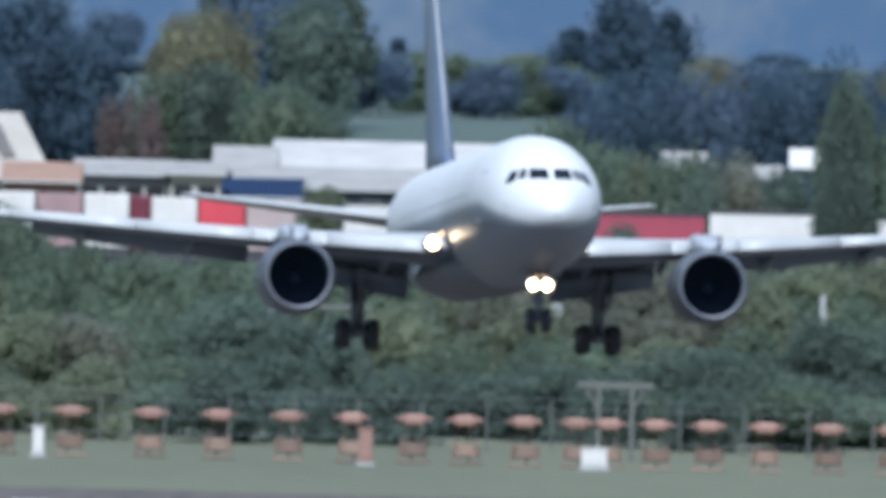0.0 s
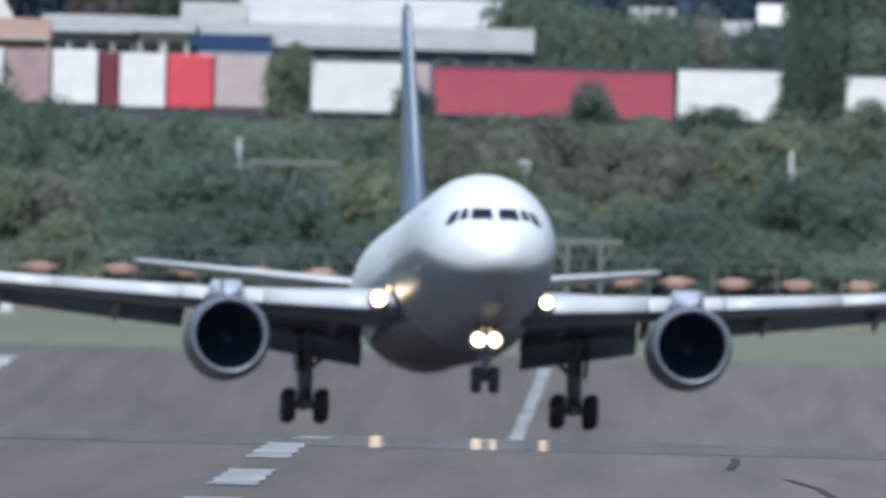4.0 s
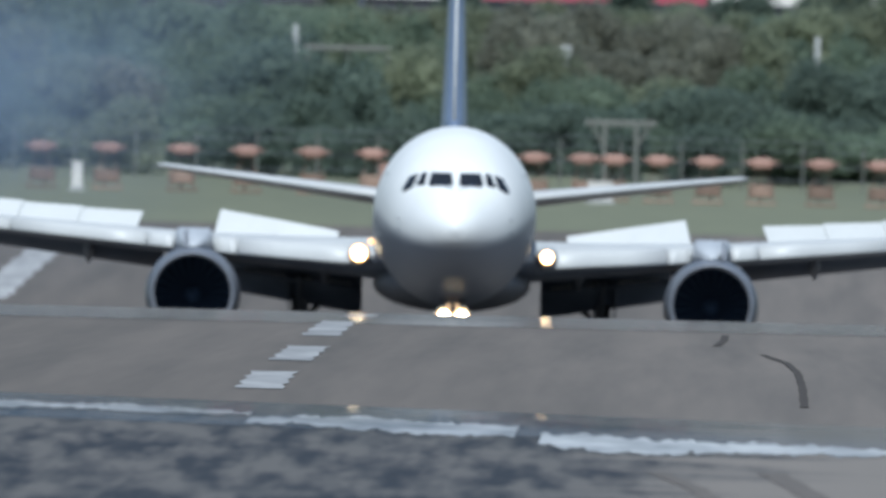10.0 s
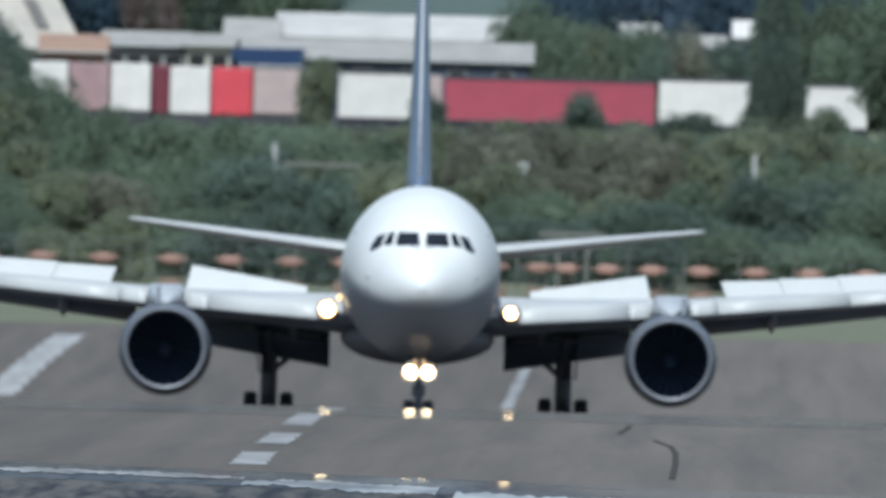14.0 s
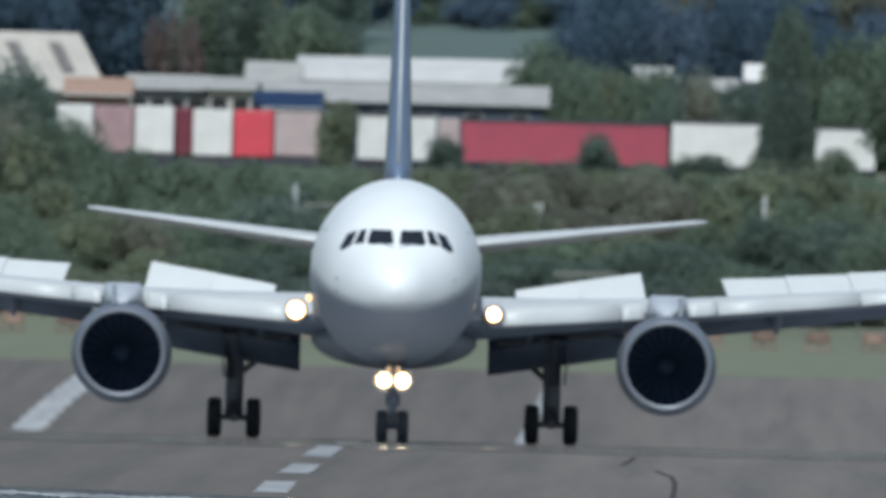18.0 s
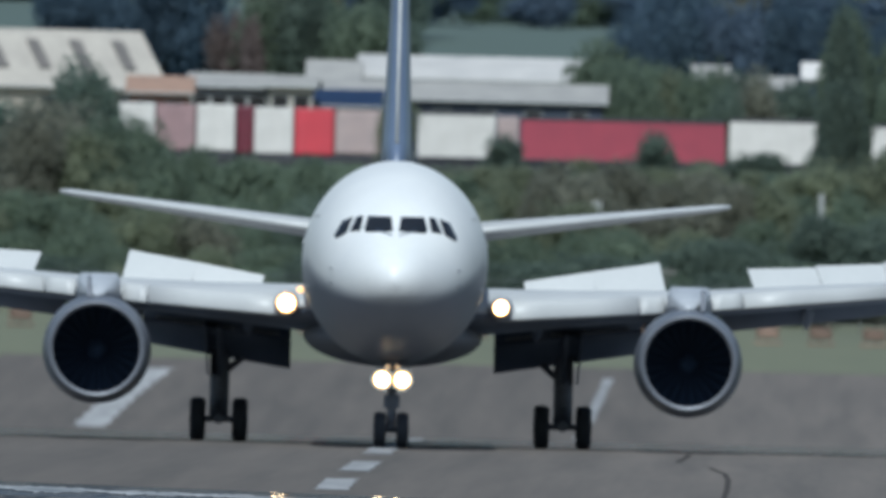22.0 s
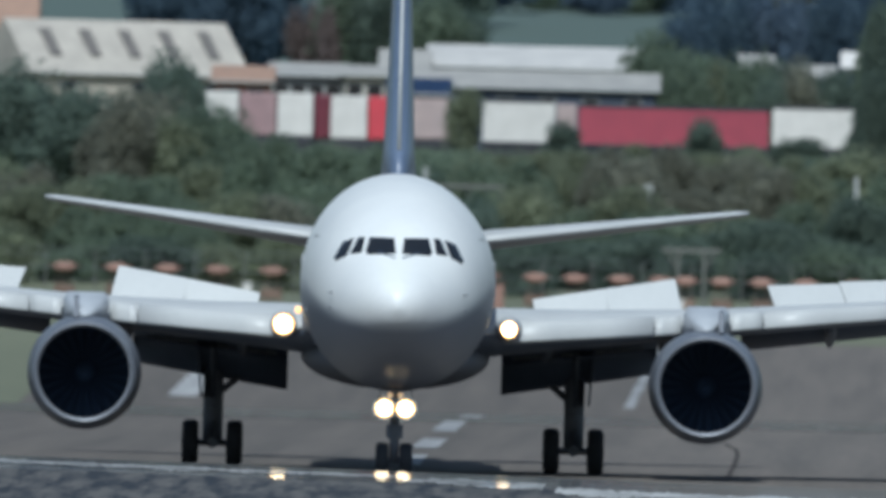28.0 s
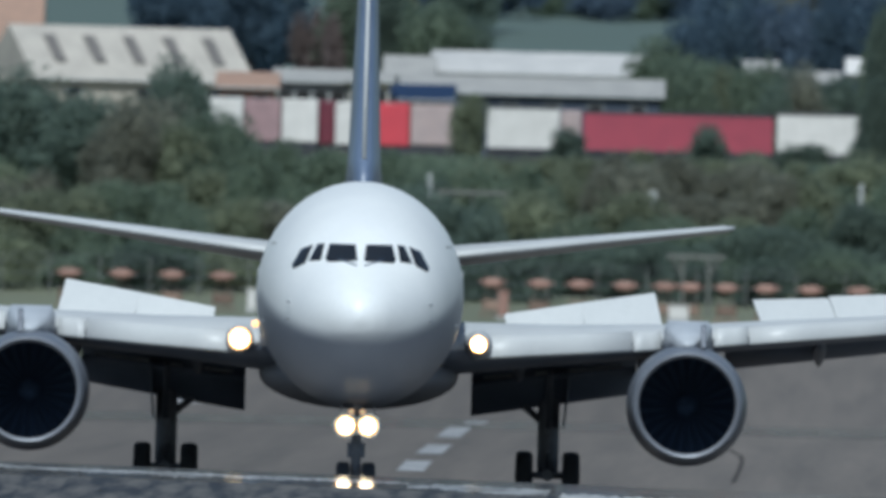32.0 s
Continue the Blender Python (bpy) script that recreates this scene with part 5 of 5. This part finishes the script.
wood(-7.6, -0.5, 1.6, 2.7, 1790, 7, ("leaf", "leaf_olive", "leaf"), 2.6)
wood(-0.4, 4.2, 0.9, 1.9, 1790, 5, ("leaf_shade", "leaf_brown", "leaf_shade"), 2.4)
wood(4.0, 6.9, 0.8, 1.4, 1796, 4, ("leaf_shade", "leaf_dark"), 2.2, 4)
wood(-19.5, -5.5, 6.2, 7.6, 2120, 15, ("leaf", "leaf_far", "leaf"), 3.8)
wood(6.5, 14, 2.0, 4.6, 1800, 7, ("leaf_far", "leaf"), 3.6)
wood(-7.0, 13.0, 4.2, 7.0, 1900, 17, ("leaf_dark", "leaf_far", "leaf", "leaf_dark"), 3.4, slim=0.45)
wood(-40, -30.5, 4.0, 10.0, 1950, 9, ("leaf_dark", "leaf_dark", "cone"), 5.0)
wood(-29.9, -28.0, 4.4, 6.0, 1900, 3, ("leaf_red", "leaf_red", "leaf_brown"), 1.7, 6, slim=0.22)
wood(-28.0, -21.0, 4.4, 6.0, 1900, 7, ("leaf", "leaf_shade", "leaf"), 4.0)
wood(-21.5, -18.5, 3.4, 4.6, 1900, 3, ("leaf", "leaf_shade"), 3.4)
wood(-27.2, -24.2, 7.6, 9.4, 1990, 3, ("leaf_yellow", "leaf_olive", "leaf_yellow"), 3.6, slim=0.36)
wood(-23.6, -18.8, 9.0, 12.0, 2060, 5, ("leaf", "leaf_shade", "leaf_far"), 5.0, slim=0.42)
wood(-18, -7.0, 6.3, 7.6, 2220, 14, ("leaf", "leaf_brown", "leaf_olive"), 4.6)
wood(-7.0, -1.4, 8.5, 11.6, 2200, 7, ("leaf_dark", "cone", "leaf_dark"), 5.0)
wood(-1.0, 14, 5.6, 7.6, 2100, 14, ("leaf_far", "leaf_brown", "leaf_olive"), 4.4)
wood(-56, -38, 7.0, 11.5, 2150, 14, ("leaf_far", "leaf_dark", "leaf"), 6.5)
wood(-16.5, -14.5, 7.8, 8.8, 2250, 2, ("cone",), 4.0)

# its material is tinted blue in place of haze
# the far wooded ridge
verts, faces = [], []
hx, hy = np.linspace(-420, 420, 60), np.linspace(2500, 4400, 24)
for y in hy:
    for x in hx:
        verts.append((x, y, ground_z(x, 2500) - 3 + (y - 2500) * 0.085 + 7 * noise.noise((x * 0.012, y * 0.01, 9)) + 2.0 * noise.noise((x * 0.08, y * 0.05, 2))))
for j in range(23):
    for i in range(59):
        a = j * 60 + i
        faces.append((a, a + 1, a + 61, a + 60))
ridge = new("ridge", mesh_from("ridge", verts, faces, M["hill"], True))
tagged(ridge, "distant wooded ridge, tinted blue as by haze", "hill", kind="structure")


# ---- aerials and posts at the end of the runway ----
def aerial(x, y):
    g = ground_z(x, y)
    a = empty("localizer_aerial", pose(x, y, g), "orange localizer aerial on a tripod frame at the runway end", "aerial", "localizer aerials")
    return a


def build_aerial(x, y):
    a = aerial(x, y)
    head = part("head", box(-0.60, 0.60, -0.25, 0.9, 1.76, 2.12, 0.10), M["orange"], a, "wide orange head")
    part("nose_cover", box(-0.45, 0.45, -0.5, -0.24, 1.70, 2.2, 0.12), M["orange"], head)
    for s in (-1, 1):
        part("leg", rod((s * 0.62, 0, 0.1), (s * 0.22, 0, 1.75), 0.035, 8), M["hazed_orange"], a)
        part("element", rod((s * 0.2, -0.3, 1.9), (s * 0.82, -0.3, 2.0), 0.05, 6), M["orange"], head)
    part("rear_leg", rod((0, 1.4, 0), (0, 0.5, 1.75), 0.04, 8), M["hazed_orange"], a)
    part("foot_plate", box(-0.72, 0.72, -0.3, 0.3, 0.0, 0.12, 0.03), M["hazed_orange"], a)
    part("junction_box", box(-0.6, 0.6, 0.1, 0.5, 0.35, 0.95, 0.08), M["hazed_orange"], a, "orange junction box, paled as by haze")
    return a


AERIAL_X = (-39.6, -36.6, -33.7, -30.8, -27.7, -24.2, -21.2, -18.1, -15.3, -12.6, -10.3, -7.7, -5.4, -4.0, -1.9, 0.4, 2.9, 5.7, 8.5, 11.4)
first = build_aerial(AERIAL_X[0], 1490)
for x in AERIAL_X[1:]:
    copy_thing(first, pose(x, 1490, ground_z(x, 1490), 0, 0, rng.uniform(-8, 8)))


def marker_post(u, v, w, h, y):
    """A pale post on the bank whose middle lies at (u, v)."""
    x, z = far(u, v, y)
    g = ground_z(x, y)
    top = max(z + h / 2, g + 0.8)
    p = empty("marker_post", pose(x, y, g), "pale grey marker post among the bushes", "post", "marker posts")
    part("shaft", rod((0, 0, -0.3), (0, 0, top - g - h * 0.5), 0.09, 8), M["post"], p)
    part("board", box(-w / 2, w / 2, -0.06, 0.06, top - g - h, top - g, 0.02), M["post"], p)


marker_post(-21.8, -4.6, 0.26, 1.3, 1600)
marker_post(6.05, -4.7, 0.28, 1.5, 1600)
marker_post(-7.35, -5.0, 0.5, 0.6, 1596)


def equipment_box(x, y, w, h, label, mat):
    b = empty("equipment_cabinet", pose(x, y, ground_z(x, y)), label, "cabinet")
    part("plinth", box(-w / 2 - 0.1, w / 2 + 0.1, -0.1, 1.1, -0.1, 0.15, 0.02), M["post"], b)
    part("housing", box(-w / 2, w / 2, 0, 1.0, 0.15, h, 0.05), mat, b)
    part("lid", box(-w / 2 - 0.05, w / 2 + 0.05, -0.05, 1.05, h, h + 0.08, 0.02), mat, b)
    part("cabinet_door", box(-w / 2 + 0.1, w / 2 - 0.1, -0.03, 0.0, 0.3, h - 0.12, 0.01), mat, b)


equipment_box(-4.6, 1484, 1.15, 0.95, "white equipment cabinet beside the aerials", M["boxwhite"])
equipment_box(-29.0, 1484, 0.5, 1.3, "tall white equipment cabinet beside the aerials", M["boxwhite"])
equipment_box(-14.6, 1482, 0.6, 1.6, "small orange equipment cabinet beside the aerials", M["orange"])
# a low rail among the bushes
rx0, rz0 = far(-19.0, -5.25, 1598)
rg = ground_z(rx0, 1598)
rail = empty("guard_rail", pose(rx0, 1598, rg), "weathered grey guard rail on the bushy bank", "rail")
part("beam", box(-2.2, 2.2, -0.06, 0.06, rz0 - rg, rz0 - rg + 0.28, 0.03), M["dull_steel"], rail)
for x in (-2.0, 0.0, 2.0):
    part("rail_post", box(x - 0.06, x + 0.06, 0.06, 0.18, -0.3, rz0 - rg + 0.2, 0.02), M["dull_steel"], rail)
equipment_box(0.2, 1545, 1.8, 0.6, "low grey cabinet in front of bushes", M["post"])

# monitor frame behind the aerials
mx, my = -3.8, 1512
frame_ = empty("monitor_frame", pose(mx, my, ground_z(mx, my)), "weathered grey portal frame behind the aerials", "frame")
for s in (-0.75, 0.75):
    part("upright", box(s - 0.11, s + 0.11, -0.14, 0.14, -0.2, 3.3, 0.03), M["dull_steel"], frame_)
    part("brace", rod((s, 0, 2.2), (s * 1.9, 0, 3.3), 0.08, 6), M["dull_steel"], frame_)
part("crossbeam", box(-1.7, 1.7, -0.12, 0.12, 3.2, 3.5, 0.03), M["dull_steel"], frame_)

# boundary fence
fence = empty("boundary_fence", pose(0, 1524, 0), "concrete-post boundary fence with wire in front of bushes", "fence")
for i in range(30):
    x = -56 + i * 2.9
    part("fence_post", box(x - 0.05, x + 0.05, -0.05, 0.05, ground_z(x, 1524) - 0.3, ground_z(x, 1524) + 2.2, 0.02), M["dull_steel"], fence)
for h in (0.5, 1.2, 1.9, 2.35):
    rings = [[(x, -0.08 + 0.015 * a, ground_z(x, 1524) + h + 0.015 * b) for a, b in ((-1, 0), (0, 1), (1, 0), (0, -1))] for x in np.linspace(-56, 28, 59)]
    part("wire", loft("wire", rings, M["steel"]), None, fence)

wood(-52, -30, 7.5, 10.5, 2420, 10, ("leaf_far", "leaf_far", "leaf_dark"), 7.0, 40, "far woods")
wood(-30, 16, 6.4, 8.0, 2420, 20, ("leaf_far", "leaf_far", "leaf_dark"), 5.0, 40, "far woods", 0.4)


# ---- marks on the runway ----
def mark(name, pts, width, mat, lift=0.014, label="", parent=None):
    """A strip of given width along a line of (x, y) points."""
    xs, ys = [p[0] for p in pts], [p[1] for p in pts]
    n = max(6, len(pts) * 5)
    verts, faces = [], []
    for k in range(n):
        f = k / (n - 1) * (len(pts) - 1)
        x, y = float(np.interp(f, range(len(pts)), xs)), float(np.interp(f, range(len(pts)), ys))
        w = width * (1 + 0.15 * math.sin(2.3 * k + xs[0]))
        for s in (-0.5, 0.0, 0.5):
            verts.append((x + s * w, y, ground_z(x + s * w, y) + lift))
    for k in range(n - 1):
        for i in (0, 1):
            a = 3 * k + i
            faces.append((a, a + 1, a + 4, a + 3))
    return part(name, mesh_from(name, verts, faces, mat), None, runway, label)


for pts in (((-6.0, 432), (-6.15, 462)), ((-6.2, 485), (-6.4, 528)), ((-6.6, 562), (-6.9, 622)), ((-7.0, 660), (-7.1, 692))):
    mark("centreline_dash", pts, 0.72, M["worn"], label="worn white centreline dash")
mark("centreline_dash", ((-5.6, 1262), (-5.0, 1400)), 0.5, M["worn"], label="worn white centreline dash")
mark("edge_stripe", ((-28.3, 1266), (-28.25, 1300), (-28.15, 1335), (-27.9, 1370), (-27.6, 1400)), 1.5, M["edge_paint"], label="worn white edge stripe")
# the white line across the near hump, broken by wear
decal("threshold_line", -36, -12.2, 306, 311.5, M["gloss_worn"], 0.016, ragged=5.0, steps=6, across=220, label="worn white line across the runway")
decal("threshold_line", -12.25, -4.4, 305, 311, M["gloss_worn"], 0.016, ragged=5.5, steps=6, across=110, label="worn white line across the runway")
decal("threshold_line", -4.35, -1.2, 299, 307, M["gloss_worn"], 0.016, ragged=6.0, steps=6, across=44, label="worn white line across the runway")
decal("threshold_line", -0.9, 6.8, 290, 299, M["gloss_paint"], 0.016, ragged=6.0, steps=6, across=120, label="white line across the runway")
decal("threshold_line", 6.9, 23, 290, 299, M["gloss_paint"], 0.016, ragged=6.0, steps=6, across=140, label="white line across the runway")
decal("aiming_mark", 0.1, 0.75, 244, 254, M["paint"], 0.016, ragged=4.0, steps=4, across=24, label="worn white paint bar")
decal("aiming_mark", 1.1, 2.9, 244, 253, M["paint"], 0.016, ragged=4.0, steps=4, across=60, label="worn white paint bar")
# rubber arcs and sealed cracks
mark("tyre_mark", ((0.5, 276), (0.95, 266), (1.25, 252), (1.3, 236)), 0.22, M["streak"])
mark("tyre_mark", ((1.75, 278), (2.2, 262), (2.4, 246), (2.4, 228)), 0.30, M["streak"])
mark("sealed_crack", ((1.25, 600), (1.22, 580), (1.08, 560)), 0.15, M["seal"])
mark("sealed_crack", ((1.95, 535), (2.35, 512), (2.48, 485), (2.50, 455), (2.46, 424)), 0.13, M["seal"])
# glossy strips added on the humps, to mirror the lamps at a flat angle as a mirage would
decal("polished_strip", -36, 23, 612, 726, M["film"], 0.008, steps=60, across=12, label="glossy asphalt strip added on the hump for mirage glints")
decal("polished_strip", -36, 23, 298, 347, M["film_dark"], 0.008, steps=60, across=20, label="glossy dark asphalt strip added on the hump for mirage glints")


# ---- tyre smoke ----
def smoke_puff(seed):
    """A thin shell of smoke, bulging towards -y, with an uneven rim."""
    verts, faces, n, rings = [(0, -0.35, 0)], [], 36, 9
    for j in range(1, rings + 1):
        r = j / rings
        for k in range(n):
            a = 2 * math.pi * k / n
            q = r * (1 + 0.22 * noise.noise((math.cos(a) * 1.3 + seed, math.sin(a) * 1.3, 0)))
            verts.append((q * math.cos(a), -0.35 * (1 - r * r) + 0.10 * noise.noise((q * 3 * math.cos(a), q * 3 * math.sin(a), seed)), q * math.sin(a)))
    for k in range(n):
        faces.append((0, 1 + k, 1 + (k + 1) % n))
    for j in range(rings - 1):
        for k in range(n):
            a, b = 1 + j * n + k, 1 + j * n + (k + 1) % n
            faces.append((a, a + n, b + n, b))
    return mesh_from("puff", verts, faces, M["smoke"], True)


PUFFS = [smoke_puff(s) for s in (1.0, 5.0, 9.0)]
SMOKE = []
srng = random.Random(3)
for i in range(7):
    base = empty("smoke_puff", pose(0, 0, -60), "thin bluish puff of tyre smoke over the runway", "smoke", "tyre smoke")
    p = part("puff", PUFFS[i % 3], None, base)
    r = srng.uniform(4.8, 7.0)
    p.scale = (r * 1.25, r * 0.6, r * 0.85)
    p.visible_shadow = False
    SMOKE.append((base, srng.uniform(-1, 1), srng.uniform(-1, 1), srng.uniform(-1, 1)))


def motions():
    walk(jet, [(t, pose(x, y, z, -pitch, 0, yaw)) for t, x, y, z, yaw, pitch in FLIGHT])
    for ob, m in SPOILERS:
        flat, up = m, m @ Matrix.Rotation(radians(56), 4, "X")
        walk(ob, [(0, flat), (5.7, flat), (6.5, up), (32, up)])
    # the smoke rises from behind the wheels, drifts aside and spreads
    for ob, a, b, c in SMOKE:
        rows = [(0, pose(-13 + a, 1135, -9))]
        for t, cx, cz, sx, sz in ((5.6, -12.5, -8.0, 1.0, 0.5), (6.2, -12.6, -2.4, 2.2, 1.0), (7.0, -13.6, -0.5, 3.4, 1.4), (8.0, -17.6, 1.0, 5.0, 2.4), (9.0, -20.6, 2.8, 5.8, 3.2), (10.0, -25.0, 4.2, 5.6, 3.4), (11.0, -30.5, 4.6, 5.4, 3.4), (13.0, -41.0, 5.0, 5.0, 3.4), (32, -90.0, 8.0, 8.0, 4.0)):
            rows.append((t, pose(cx + a * sx, 1135 + b * 10, cz + c * sz)))
        walk(ob, rows)


motions()
